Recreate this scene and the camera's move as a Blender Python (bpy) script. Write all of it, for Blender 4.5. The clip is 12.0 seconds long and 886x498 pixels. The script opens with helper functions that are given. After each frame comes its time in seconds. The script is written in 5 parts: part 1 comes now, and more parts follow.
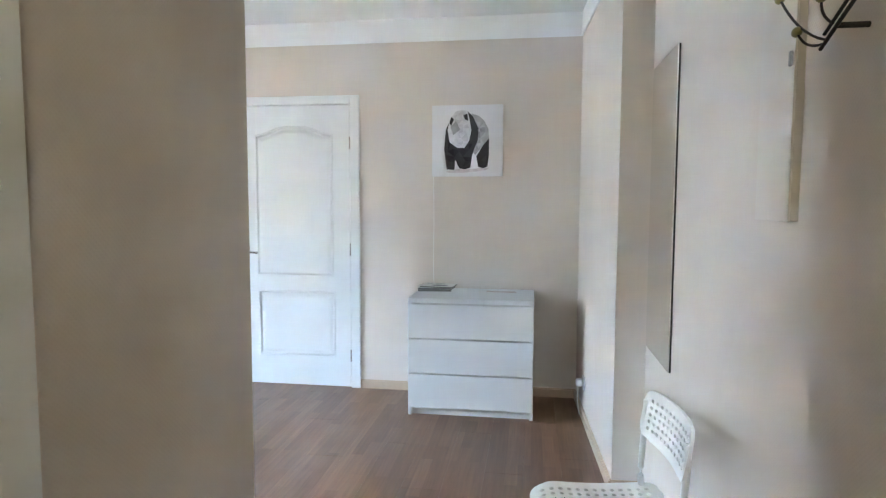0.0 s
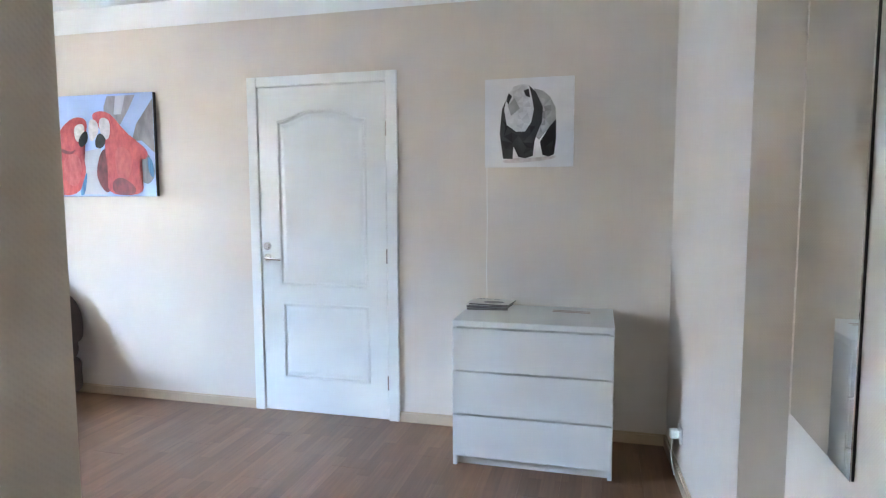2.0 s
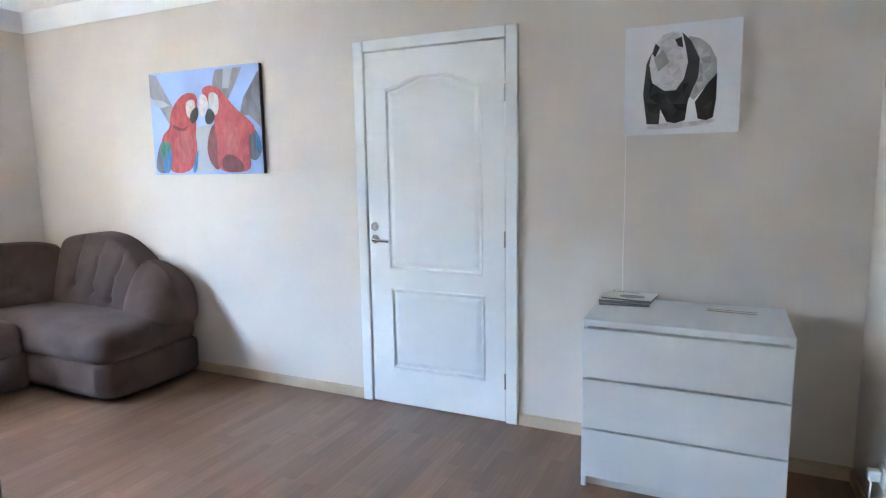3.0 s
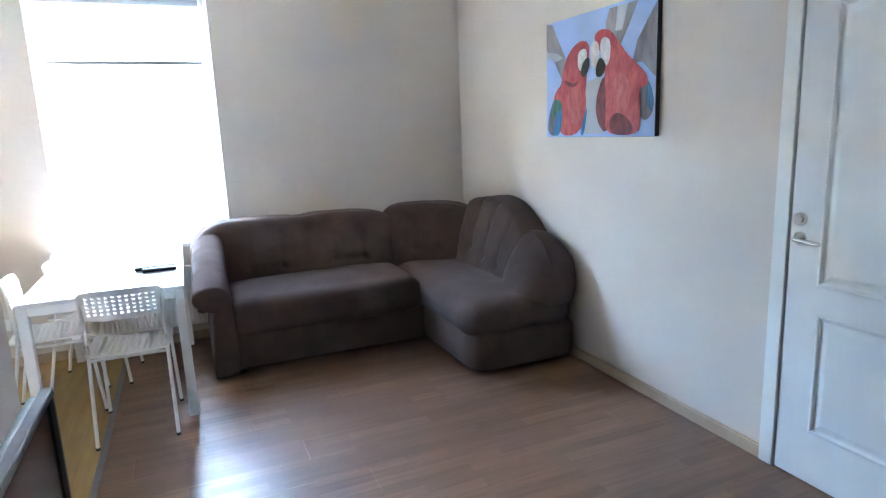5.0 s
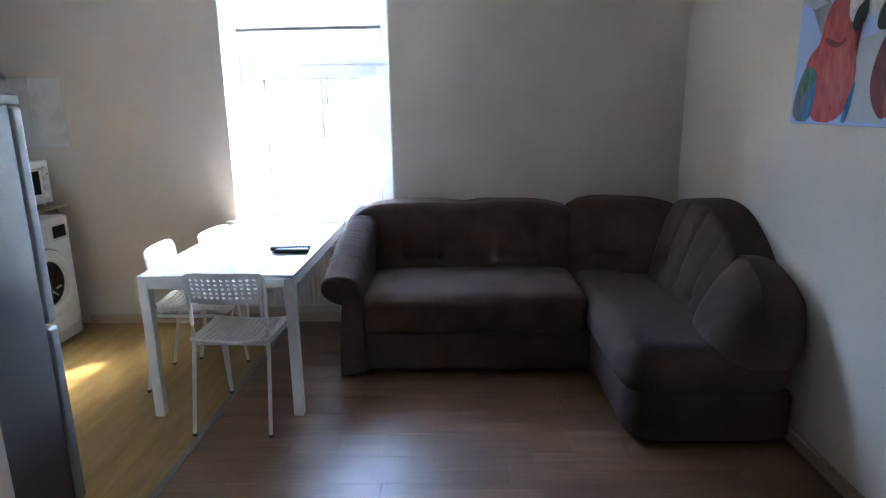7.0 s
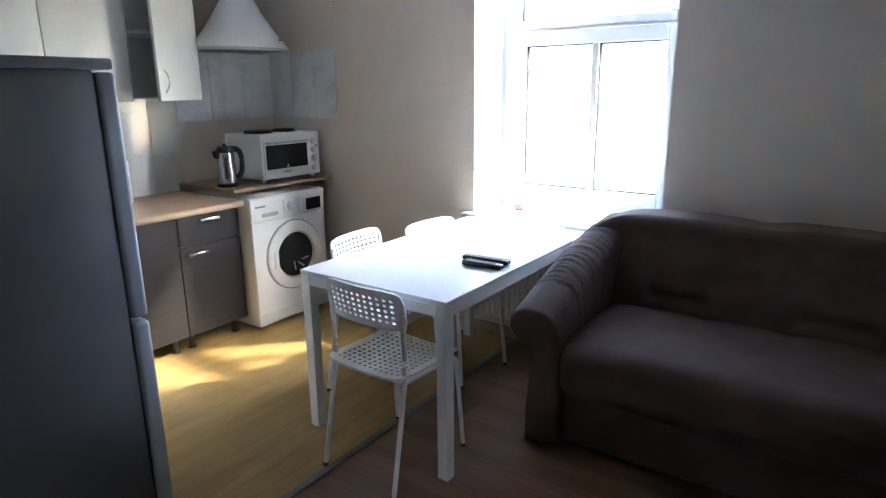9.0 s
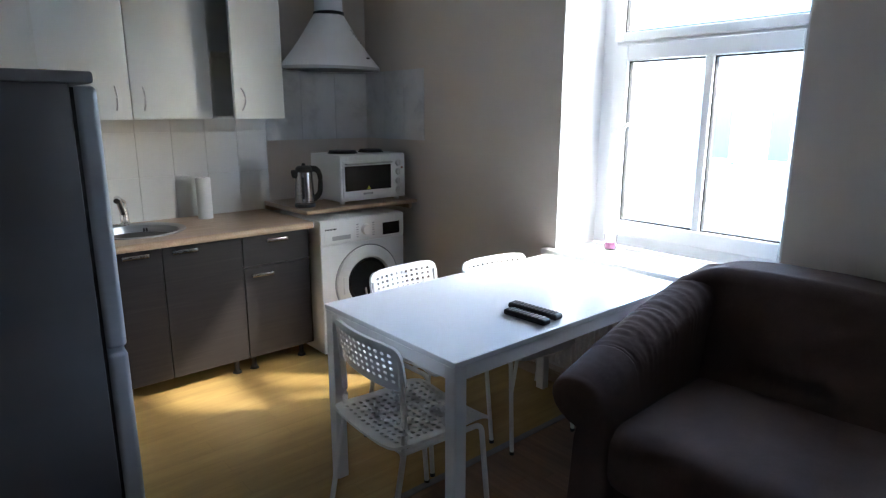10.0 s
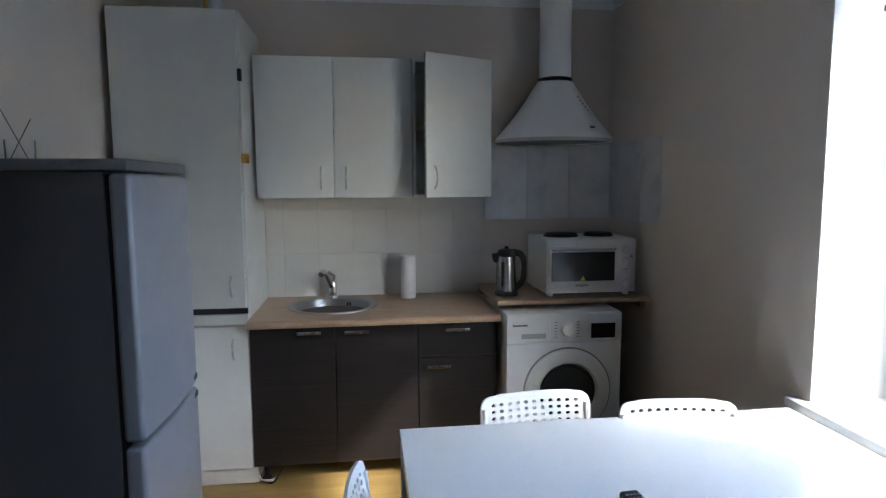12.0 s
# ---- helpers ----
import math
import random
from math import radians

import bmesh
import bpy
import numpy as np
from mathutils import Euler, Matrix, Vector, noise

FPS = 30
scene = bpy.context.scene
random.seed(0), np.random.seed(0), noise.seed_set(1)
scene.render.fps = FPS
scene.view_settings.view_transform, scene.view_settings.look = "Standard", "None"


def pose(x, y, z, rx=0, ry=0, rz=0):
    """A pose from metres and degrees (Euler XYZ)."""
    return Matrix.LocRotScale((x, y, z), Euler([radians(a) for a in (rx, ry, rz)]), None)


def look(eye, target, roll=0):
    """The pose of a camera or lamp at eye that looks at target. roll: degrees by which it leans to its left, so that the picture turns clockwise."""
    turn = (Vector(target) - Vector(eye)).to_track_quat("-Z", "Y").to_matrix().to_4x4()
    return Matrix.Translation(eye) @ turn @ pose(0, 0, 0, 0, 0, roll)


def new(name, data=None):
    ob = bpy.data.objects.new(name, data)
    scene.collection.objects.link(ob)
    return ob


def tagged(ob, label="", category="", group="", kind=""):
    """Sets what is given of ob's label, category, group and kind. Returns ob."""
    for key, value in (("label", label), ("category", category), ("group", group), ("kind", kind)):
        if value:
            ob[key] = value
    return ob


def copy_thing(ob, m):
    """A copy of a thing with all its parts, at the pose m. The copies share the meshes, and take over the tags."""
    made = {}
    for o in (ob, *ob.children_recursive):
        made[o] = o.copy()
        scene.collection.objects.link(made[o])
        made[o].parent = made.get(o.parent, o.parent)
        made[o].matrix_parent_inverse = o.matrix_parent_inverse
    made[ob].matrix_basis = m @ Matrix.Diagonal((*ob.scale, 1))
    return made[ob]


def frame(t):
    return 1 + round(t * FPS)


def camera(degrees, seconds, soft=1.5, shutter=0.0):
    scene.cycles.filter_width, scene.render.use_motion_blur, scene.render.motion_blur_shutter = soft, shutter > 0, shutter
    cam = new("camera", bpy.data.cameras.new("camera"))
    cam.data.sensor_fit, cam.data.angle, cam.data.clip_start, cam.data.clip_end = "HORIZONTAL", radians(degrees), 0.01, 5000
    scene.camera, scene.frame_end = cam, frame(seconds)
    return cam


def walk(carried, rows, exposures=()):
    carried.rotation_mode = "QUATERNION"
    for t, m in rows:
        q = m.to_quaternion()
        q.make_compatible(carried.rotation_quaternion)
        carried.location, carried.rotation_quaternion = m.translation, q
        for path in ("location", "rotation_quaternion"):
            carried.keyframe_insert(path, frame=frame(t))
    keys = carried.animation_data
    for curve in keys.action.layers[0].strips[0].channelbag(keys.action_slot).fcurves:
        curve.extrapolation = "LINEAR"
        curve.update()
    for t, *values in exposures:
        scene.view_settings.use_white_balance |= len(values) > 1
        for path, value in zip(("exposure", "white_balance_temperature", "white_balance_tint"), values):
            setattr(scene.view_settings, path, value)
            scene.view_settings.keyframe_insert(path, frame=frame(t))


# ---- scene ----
cam = camera(72.1, 12.0, soft=1.25)
PATH = [
    (0, (-0.013, -0.191, 1.376), (-0.3, 1.782, 1.223), 0.2),
    (0.5, (0.019, -0.065, 1.364), (-0.308, 1.9, 1.188), 0.3),
    (1, (-0.011, 0.152, 1.369), (-0.35, 2.119, 1.237), -0.2),
    (1.5, (-0.03, 0.363, 1.372), (-0.376, 2.322, 1.158), -0.4),
    (2, (-0.072, 0.613, 1.406), (-0.568, 2.542, 1.227), -0.2),
    (2.5, (-0.158, 0.793, 1.42), (-0.751, 2.685, 1.155), -0.9),
    (3, (-0.243, 1.026, 1.425), (-1.087, 2.82, 1.156), -0.9),
    (3.5, (-0.294, 1.253, 1.472), (-1.478, 2.836, 1.17), -1.4),
    (3.7, (-0.306, 1.34, 1.47), (-1.648, 2.79, 1.157), -1.4),
    (5.3, (-0.57, 2.016, 1.485), (-2.447, 2.618, 1.146), -1.8),
    (5.5, (-0.607, 2.083, 1.479), (-2.526, 2.569, 1.193), -1.0),
    (6, (-0.728, 2.296, 1.462), (-2.689, 2.585, 1.196), 0.6),
    (6.5, (-0.901, 2.464, 1.432), (-2.856, 2.662, 1.062), 0.4),
    (7, (-1.149, 2.629, 1.498), (-3.095, 2.576, 1.04), -1.0),
    (7.5, (-1.398, 2.775, 1.485), (-3.301, 2.39, 1.006), -0.1),
    (9.3, (-2.394, 3.056, 1.463), (-3.904, 1.833, 0.987), -0.4),
    (9.5, (-2.499, 3.082, 1.468), (-3.957, 1.788, 1.02), -0.1),
    (10, (-2.793, 3.083, 1.449), (-4.062, 1.601, 1.011), -0.0),
    (10.5, (-3.051, 3.059, 1.466), (-4.144, 1.445, 1.021), -0.5),
    (11, (-3.336, 3.048, 1.453), (-4.097, 1.248, 1.028), -1.0),
    (11.5, (-3.556, 3.009, 1.483), (-4.107, 1.121, 1.121), -0.8),
    (12, (-3.808, 2.903, 1.487), (-4.059, 0.93, 1.272), -0.3),
]
EXPOSURES = [(0.0, 8.0, 6750, 6), (1.5, 7.82, 6700, 8), (2.5, 7.7, 6500, 8), (3.5, 7.58, 6350, 7), (5.5, 6.66, 6150, 5), (6.5, 5.84, 6150, 7), (7.5, 5.79, 6150, 7), (9.5, 5.27, 6150, 7), (10.5, 4.45, 6050, 5), (12.0, 4.27, 6000, 6)]
walk(cam, [(t, look(eye, target, roll)) for t, eye, target, roll in PATH], EXPOSURES)

# ---- light ----
world = bpy.data.worlds.new("sky")
scene.world = world
world.use_nodes = True
wn = world.node_tree.nodes
sky = wn.new("ShaderNodeTexSky")
sky.sky_type, sky.sun_disc = "NISHITA", False
sky.sun_elevation, sky.sun_rotation = radians(38.5), radians(313.5)
wn["Background"].inputs["Strength"].default_value = 0.15
world.node_tree.links.new(sky.outputs[0], wn["Background"].inputs["Color"])
sun = new("sun", bpy.data.lights.new("sun", "SUN"))
sun.data.energy, sun.data.angle, sun.data.color = 0.39, radians(2.6), (1.0, 0.93, 0.82)
sun.matrix_world = look((-9, 8, 9), (-9 + 1.0, 8 - 0.95, 9 - 1.1))


# guides the sky light through the window opening
gate = new("window_portal", bpy.data.lights.new("window_portal", "AREA"))
gate.data.shape, gate.data.size, gate.data.size_y = "RECTANGLE", 1.1, 1.75
gate.data.cycles.is_portal = True
gate.matrix_world = look((-5.72, 1.635, 1.62), (-4.0, 1.635, 1.62))


# ceiling lamp that burns in the hallway behind the start of the walk
bulb = new("hallway_bulb", bpy.data.lights.new("hallway_bulb", "POINT"))
bulb.data.energy, bulb.data.shadow_soft_size, bulb.data.color = 0.046, 0.1, (1.0, 0.96, 0.74)
bulb.location = (0.28, -1.0, 2.46)


# ---- materials ----
def material(name, rough=0.5, metal=0.0):
    m = bpy.data.materials.new(name)
    m.use_nodes = True
    b = m.node_tree.nodes["Principled BSDF"]
    b.inputs["Roughness"].default_value, b.inputs["Metallic"].default_value = rough, metal
    return m, m.node_tree.nodes, m.node_tree.links, b


def coords(n, l, scale=(1, 1, 1), rot=(0, 0, 0), space="world"):
    mp = n.new("ShaderNodeMapping")
    mp.inputs["Scale"].default_value, mp.inputs["Rotation"].default_value = scale, rot
    if space == "world":
        l.new(n.new("ShaderNodeNewGeometry").outputs["Position"], mp.inputs[0])
    else:
        l.new(n.new("ShaderNodeTexCoord").outputs["Object"], mp.inputs[0])
    return mp.outputs[0]


def noisy(n, l, vec, scale, detail=4, rough=0.55):
    t = n.new("ShaderNodeTexNoise")
    t.inputs["Scale"].default_value, t.inputs["Detail"].default_value, t.inputs["Roughness"].default_value = scale, detail, rough
    l.new(vec, t.inputs["Vector"])
    return t.outputs["Fac"]


def ramp(n, l, fac, stops):
    r = n.new("ShaderNodeValToRGB")
    while len(r.color_ramp.elements) < len(stops):
        r.color_ramp.elements.new(0.5)
    for e, (p, c) in zip(r.color_ramp.elements, stops):
        e.position, e.color = p, (*c, 1)
    l.new(fac, r.inputs[0])
    return r.outputs["Color"]


def mixed(n, l, a, b, fac, mode="MIX"):
    m = n.new("ShaderNodeMix")
    m.data_type, m.blend_type = "RGBA", mode
    for sock, v in ((m.inputs["Factor"], fac), (m.inputs[6], a), (m.inputs[7], b)):
        if hasattr(v, "is_linked"):
            l.new(v, sock)
        elif isinstance(v, tuple):
            sock.default_value = (*v, 1)
        else:
            sock.default_value = v
    return m.outputs[2]


def bump(n, l, b, height, strength, distance):
    k = n.new("ShaderNodeBump")
    k.inputs["Strength"].default_value, k.inputs["Distance"].default_value = strength, distance
    l.new(height, k.inputs["Height"])
    l.new(k.outputs[0], b.inputs["Normal"])


def tint(c, k):
    return tuple(min(1, v * k) for v in c)


def plain(name, color, rough=0.5, metal=0.0, vary=0.06, scale=6.0, relief=0.0, fine=120.0, space="world"):
    """A surface of one colour with soft mottling, uneven gloss and a fine grain."""
    m, n, l, b = material(name, rough, metal)
    v = coords(n, l, space=space)
    fac = noisy(n, l, v, scale, 5)
    l.new(ramp(n, l, fac, [(0.3, tint(color, 1 - vary)), (0.7, tint(color, 1 + vary))]), b.inputs["Base Color"])
    rr = n.new("ShaderNodeMapRange")
    rr.inputs["To Min"].default_value, rr.inputs["To Max"].default_value = max(0.02, rough - 0.08), min(1, rough + 0.08)
    l.new(noisy(n, l, v, scale * 3), rr.inputs["Value"])
    l.new(rr.outputs[0], b.inputs["Roughness"])
    if relief:
        bump(n, l, b, noisy(n, l, v, fine, 3), 0.6, relief)
    return m


def wallpaper(name, color):
    """Beige vinyl wallpaper with a small woven lozenge relief."""
    m, n, l, b = material(name, 0.62)
    v = coords(n, l)
    big = noisy(n, l, v, 1.3, 4)
    col = ramp(n, l, big, [(0.3, tint(color, 0.95)), (0.7, tint(color, 1.04))])
    waves = []
    for turn in (45, -45):
        # lozenges run over every upright face whichever way it looks
        mp = n.new("ShaderNodeMapping")
        mp.inputs["Rotation"].default_value = (radians(turn), radians(turn), 0)
        l.new(v, mp.inputs[0])
        w = n.new("ShaderNodeTexWave")
        w.bands_direction = "Z"
        w.inputs["Scale"].default_value, w.inputs["Distortion"].default_value = 58, 0.6
        l.new(mp.outputs[0], w.inputs["Vector"])
        waves.append(w.outputs["Fac"])
    weave = n.new("ShaderNodeMath")
    weave.operation = "MULTIPLY"
    l.new(waves[0], weave.inputs[0])
    l.new(waves[1], weave.inputs[1])
    l.new(mixed(n, l, col, tint(color, 0.86), ramp(n, l, weave.outputs[0], [(0.0, (0, 0, 0)), (1.0, (0.16, 0.16, 0.16))])), b.inputs["Base Color"])
    bump(n, l, b, weave.outputs[0], 0.22, 0.001)
    return m


def laminate():
    """Three-strip oak laminate: short strips in rows along y, with grain."""
    m, n, l, b = material("oak_laminate", 0.36)
    b.inputs["Specular IOR Level"].default_value = 0.8
    v = coords(n, l, rot=(0, 0, radians(90)))
    br = n.new("ShaderNodeTexBrick")
    br.offset, br.inputs["Scale"].default_value = 0.43, 1.0
    br.inputs["Brick Width"].default_value, br.inputs["Row Height"].default_value = 0.42, 0.0648
    br.inputs["Mortar Size"].default_value, br.inputs["Bias"].default_value = 0.0, 0.0
    br.inputs["Color1"].default_value, br.inputs["Color2"].default_value = (0, 0, 0, 1), (1, 1, 1, 1)
    l.new(v, br.inputs["Vector"])
    strips = ramp(n, l, br.outputs["Color"], [(0.0, (0.168, 0.086, 0.050)), (0.5, (0.204, 0.108, 0.064)), (1.0, (0.243, 0.134, 0.082))])
    info = n.new("ShaderNodeObjectInfo")
    grain = noisy(n, l, coords(n, l, scale=(60, 3.0, 1)), 1.0, 6, 0.6)
    streak = noisy(n, l, coords(n, l, scale=(14, 0.9, 1)), 1.0, 3)
    c = mixed(n, l, strips, ramp(n, l, grain, [(0.3, (0.72, 0.69, 0.66)), (0.7, (1.12, 1.1, 1.07))]), 0.75, "MULTIPLY")
    c = mixed(n, l, c, ramp(n, l, streak, [(0.3, (0.82, 0.8, 0.78)), (0.7, (1.1, 1.1, 1.1))]), 0.8, "MULTIPLY")
    c = mixed(n, l, c, ramp(n, l, info.outputs["Random"], [(0.0, (0.92, 0.91, 0.9)), (1.0, (1.06, 1.06, 1.06))]), 1.0, "MULTIPLY")
    l.new(c, b.inputs["Base Color"])
    rr = n.new("ShaderNodeMapRange")
    rr.inputs["To Min"].default_value, rr.inputs["To Max"].default_value = 0.33, 0.44
    l.new(noisy(n, l, coords(n, l), 5, 5), rr.inputs["Value"])
    l.new(rr.outputs[0], b.inputs["Roughness"])
    bump(n, l, b, grain, 0.12, 0.0008)
    return m


def vinyl():
    """Yellowish wood-look sheet flooring with long pale streaks."""
    m, n, l, b = material("vinyl_flooring", 0.4)
    streak = noisy(n, l, coords(n, l, scale=(2.2, 16, 1)), 1.0, 5, 0.6)
    c = ramp(n, l, streak, [(0.25, (0.30, 0.19, 0.062)), (0.55, (0.40, 0.265, 0.095)), (0.8, (0.48, 0.34, 0.14))])
    br = n.new("ShaderNodeTexBrick")
    br.offset, br.inputs["Scale"].default_value = 0.37, 1.0
    br.inputs["Brick Width"].default_value, br.inputs["Row Height"].default_value = 0.9, 0.1
    br.inputs["Mortar Size"].default_value = 0.0012
    br.inputs["Color1"].default_value, br.inputs["Color2"].default_value = (0.94, 0.93, 0.9, 1), (1.05, 1.05, 1.04, 1)
    br.inputs["Mortar"].default_value = (0.78, 0.74, 0.68, 1)
    l.new(coords(n, l), br.inputs["Vector"])
    c = mixed(n, l, c, br.outputs["Color"], 0.9, "MULTIPLY")
    c = mixed(n, l, c, ramp(n, l, noisy(n, l, coords(n, l), 2.2, 5), [(0.3, (0.9, 0.88, 0.85)), (0.7, (1.05, 1.05, 1.05))]), 1.0, "MULTIPLY")
    l.new(c, b.inputs["Base Color"])
    bump(n, l, b, streak, 0.1, 0.0006)
    return m


def dark_front():
    """Dark brown wood-effect kitchen fronts with fine level streaks."""
    m, n, l, b = material("dark_wood_front", 0.42)
    g = noisy(n, l, coords(n, l, scale=(2.5, 2.5, 70)), 1.0, 6, 0.65)
    l.new(ramp(n, l, g, [(0.3, (0.010, 0.0075, 0.007)), (0.6, (0.019, 0.015, 0.014)), (0.8, (0.040, 0.032, 0.029))]), b.inputs["Base Color"])
    bump(n, l, b, g, 0.25, 0.0008)
    return m


def worktop_mat():
    m, n, l, b = material("beech_worktop", 0.38)
    g = noisy(n, l, coords(n, l, scale=(5, 55, 20)), 1.0, 6, 0.6)
    s = noisy(n, l, coords(n, l, scale=(90, 400, 90)), 1.0, 2)
    c = ramp(n, l, g, [(0.3, (0.36, 0.245, 0.16)), (0.7, (0.50, 0.365, 0.25))])
    l.new(mixed(n, l, c, ramp(n, l, s, [(0.35, (0.85, 0.82, 0.8)), (0.65, (1.06, 1.06, 1.06))]), 0.8, "MULTIPLY"), b.inputs["Base Color"])
    return m


def marble():
    m, n, l, b = material("marbled_tile", 0.18)
    v = coords(n, l, space="object")
    info = n.new("ShaderNodeObjectInfo")
    add = n.new("ShaderNodeVectorMath")
    l.new(v, add.inputs[0])
    l.new(info.outputs["Random"], add.inputs[1])
    vein = noisy(n, l, add.outputs[0], 5.0, 8, 0.62)
    l.new(ramp(n, l, vein, [(0.34, (0.58, 0.59, 0.60)), (0.46, (0.69, 0.70, 0.71)), (0.62, (0.74, 0.75, 0.76))]), b.inputs["Base Color"])
    return m


def fabric():
    """Brown-grey brushed upholstery with soft nap patches."""
    m, n, l, b = material("brown_upholstery", 0.92)
    v = coords(n, l)
    nap = noisy(n, l, v, 5, 5, 0.6)
    thread = noisy(n, l, v, 420, 2)
    c = ramp(n, l, nap, [(0.3, (0.072, 0.048, 0.041)), (0.7, (0.108, 0.074, 0.064))])
    l.new(mixed(n, l, c, ramp(n, l, thread, [(0.3, (0.78, 0.78, 0.78)), (0.7, (1.14, 1.14, 1.14))]), 0.8, "MULTIPLY"), b.inputs["Base Color"])
    b.inputs["Sheen Weight"].default_value, b.inputs["Sheen Roughness"].default_value = 0.08, 0.5
    b.inputs["Sheen Tint"].default_value = (1.0, 0.9, 0.86, 1)
    b.inputs["Specular IOR Level"].default_value = 0.2
    crease = noisy(n, l, v, 9, 4)
    both = n.new("ShaderNodeMath")
    both.operation = "MULTIPLY_ADD"
    l.new(thread, both.inputs[0])
    both.inputs[1].default_value = 0.12
    l.new(crease, both.inputs[2])
    bump(n, l, b, both.outputs[0], 0.5, 0.006)
    return m


def brushed(name, color, rough=0.3):
    m, n, l, b = material(name, rough, 1.0)
    g = noisy(n, l, coords(n, l, scale=(3, 3, 240)), 1.0, 4)
    l.new(ramp(n, l, g, [(0.3, tint(color, 0.85)), (0.7, tint(color, 1.1))]), b.inputs["Base Color"])
    rr = n.new("ShaderNodeMapRange")
    rr.inputs["To Min"].default_value, rr.inputs["To Max"].default_value = rough - 0.08, rough + 0.1
    l.new(g, rr.inputs["Value"])
    l.new(rr.outputs[0], b.inputs["Roughness"])
    return m


def glass_mat(name, color=(1, 1, 1), rough=0.0):
    m, n, l, b = material(name, rough)
    b.inputs["Base Color"].default_value = (*color, 1)
    b.inputs["Transmission Weight"].default_value, b.inputs["IOR"].default_value = 1.0, 1.45
    return m


WALL = wallpaper("beige_wallpaper", (0.668, 0.604, 0.545))
WHITEWALL = plain("white_wall_paint", (0.78, 0.79, 0.80), 0.7, vary=0.03, scale=2.5, relief=0.0006, fine=60)
CEIL = plain("ceiling_paint", (0.86, 0.87, 0.88), 0.8, vary=0.03, scale=1.5, relief=0.0006, fine=40)
REVEAL = plain("reveal_plaster", (0.82, 0.82, 0.82), 0.6, vary=0.03, scale=4, relief=0.0006, fine=50)
DOORPAINT = plain("white_door_paint", (0.78, 0.80, 0.80), 0.38, vary=0.025, scale=3, relief=0.0003, fine=90)
WHITE_LAM = plain("white_laminate", (0.76, 0.77, 0.78), 0.38, vary=0.02, scale=3)
CAB_WHITE = plain("white_cabinet_board", (0.69, 0.70, 0.685), 0.38, vary=0.03, scale=3)
WHITE_MET = plain("white_enamel", (0.80, 0.80, 0.80), 0.38, vary=0.02, scale=5)
WHITE_PLASTIC = plain("white_plastic", (0.80, 0.80, 0.79), 0.45, vary=0.02, scale=8)
CHAIRWHITE = plain("chair_white", (0.80, 0.80, 0.79), 0.42, vary=0.03, scale=10)
PVC = plain("white_pvc", (0.80, 0.82, 0.84), 0.38, vary=0.02, scale=5)
SKIRT = plain("beige_baseboard", (0.50, 0.385, 0.275), 0.45, vary=0.1, scale=7)
STRIPMET = plain("grey_floor_strip", (0.24, 0.24, 0.25), 0.42, 0.6, vary=0.12, scale=20)
OAK, VINYL, DARK, WORKTOP, MARBLE, FABRIC = laminate(), vinyl(), dark_front(), worktop_mat(), marble(), fabric()
TILE = plain("glazed_white_tile", (0.60, 0.59, 0.565), 0.1, vary=0.03, scale=3)
GROUT = plain("grey_grout", (0.62, 0.61, 0.58), 0.85, vary=0.05, scale=20)
STEEL = brushed("brushed_steel", (0.55, 0.55, 0.56), 0.37)
CHROME = brushed("chrome", (0.75, 0.75, 0.76), 0.12)
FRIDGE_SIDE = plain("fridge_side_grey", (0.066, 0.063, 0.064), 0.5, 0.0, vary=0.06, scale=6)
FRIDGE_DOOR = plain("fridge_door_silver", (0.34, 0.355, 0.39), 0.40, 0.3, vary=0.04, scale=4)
BLACK = plain("black_plastic", (0.013, 0.013, 0.015), 0.45, vary=0.15, scale=30)
RUBBER = plain("dark_rubber", (0.03, 0.03, 0.03), 0.8, vary=0.1, scale=30)
GREYMARK = plain("grey_print", (0.30, 0.30, 0.31), 0.6, vary=0.05)
GREENMARK = plain("yellow_green_print", (0.45, 0.50, 0.05), 0.5)
BRASS = brushed("brass_pipe", (0.75, 0.50, 0.16), 0.15)
IRON = plain("black_iron", (0.025, 0.022, 0.02), 0.5, 0.5, vary=0.15, scale=30)
OLIVE = plain("olive_bead", (0.20, 0.17, 0.05), 0.4, vary=0.15, scale=40)
REED = plain("dark_reed", (0.05, 0.032, 0.02), 0.7)
PAPER = plain("paper", (0.75, 0.74, 0.71), 0.7, vary=0.05, scale=15)
PAPER_GREY = plain("printed_paper", (0.28, 0.28, 0.28), 0.6, vary=0.3, scale=25)
PAPER_RED = plain("red_brown_print", (0.33, 0.12, 0.09), 0.6)
PINK = plain("pink_wax", (0.75, 0.28, 0.60), 0.5, vary=0.1, scale=40)
CANVAS_EDGE = plain("canvas_edge", (0.03, 0.028, 0.03), 0.8)
BLINDCLOTH = plain("blind_cloth", (0.74, 0.75, 0.76), 0.8, vary=0.03, relief=0.0004, fine=500)
nt = BLINDCLOTH.node_tree
tr, mx = nt.nodes.new("ShaderNodeBsdfTranslucent"), nt.nodes.new("ShaderNodeMixShader")
tr.inputs["Color"].default_value, mx.inputs[0].default_value = (0.8, 0.81, 0.82, 1), 0.6
nt.links.new(nt.nodes["Principled BSDF"].outputs[0], mx.inputs[1])
nt.links.new(tr.outputs[0], mx.inputs[2])
nt.links.new(mx.outputs[0], nt.nodes["Material Output"].inputs[0])
BLINDBAR = plain("grey_blind_bar", (0.33, 0.34, 0.36), 0.5)
GLASS = glass_mat("clear_glass")
SCREEN = plain("dark_screen", (0.006, 0.006, 0.007), 0.08, vary=0.1)
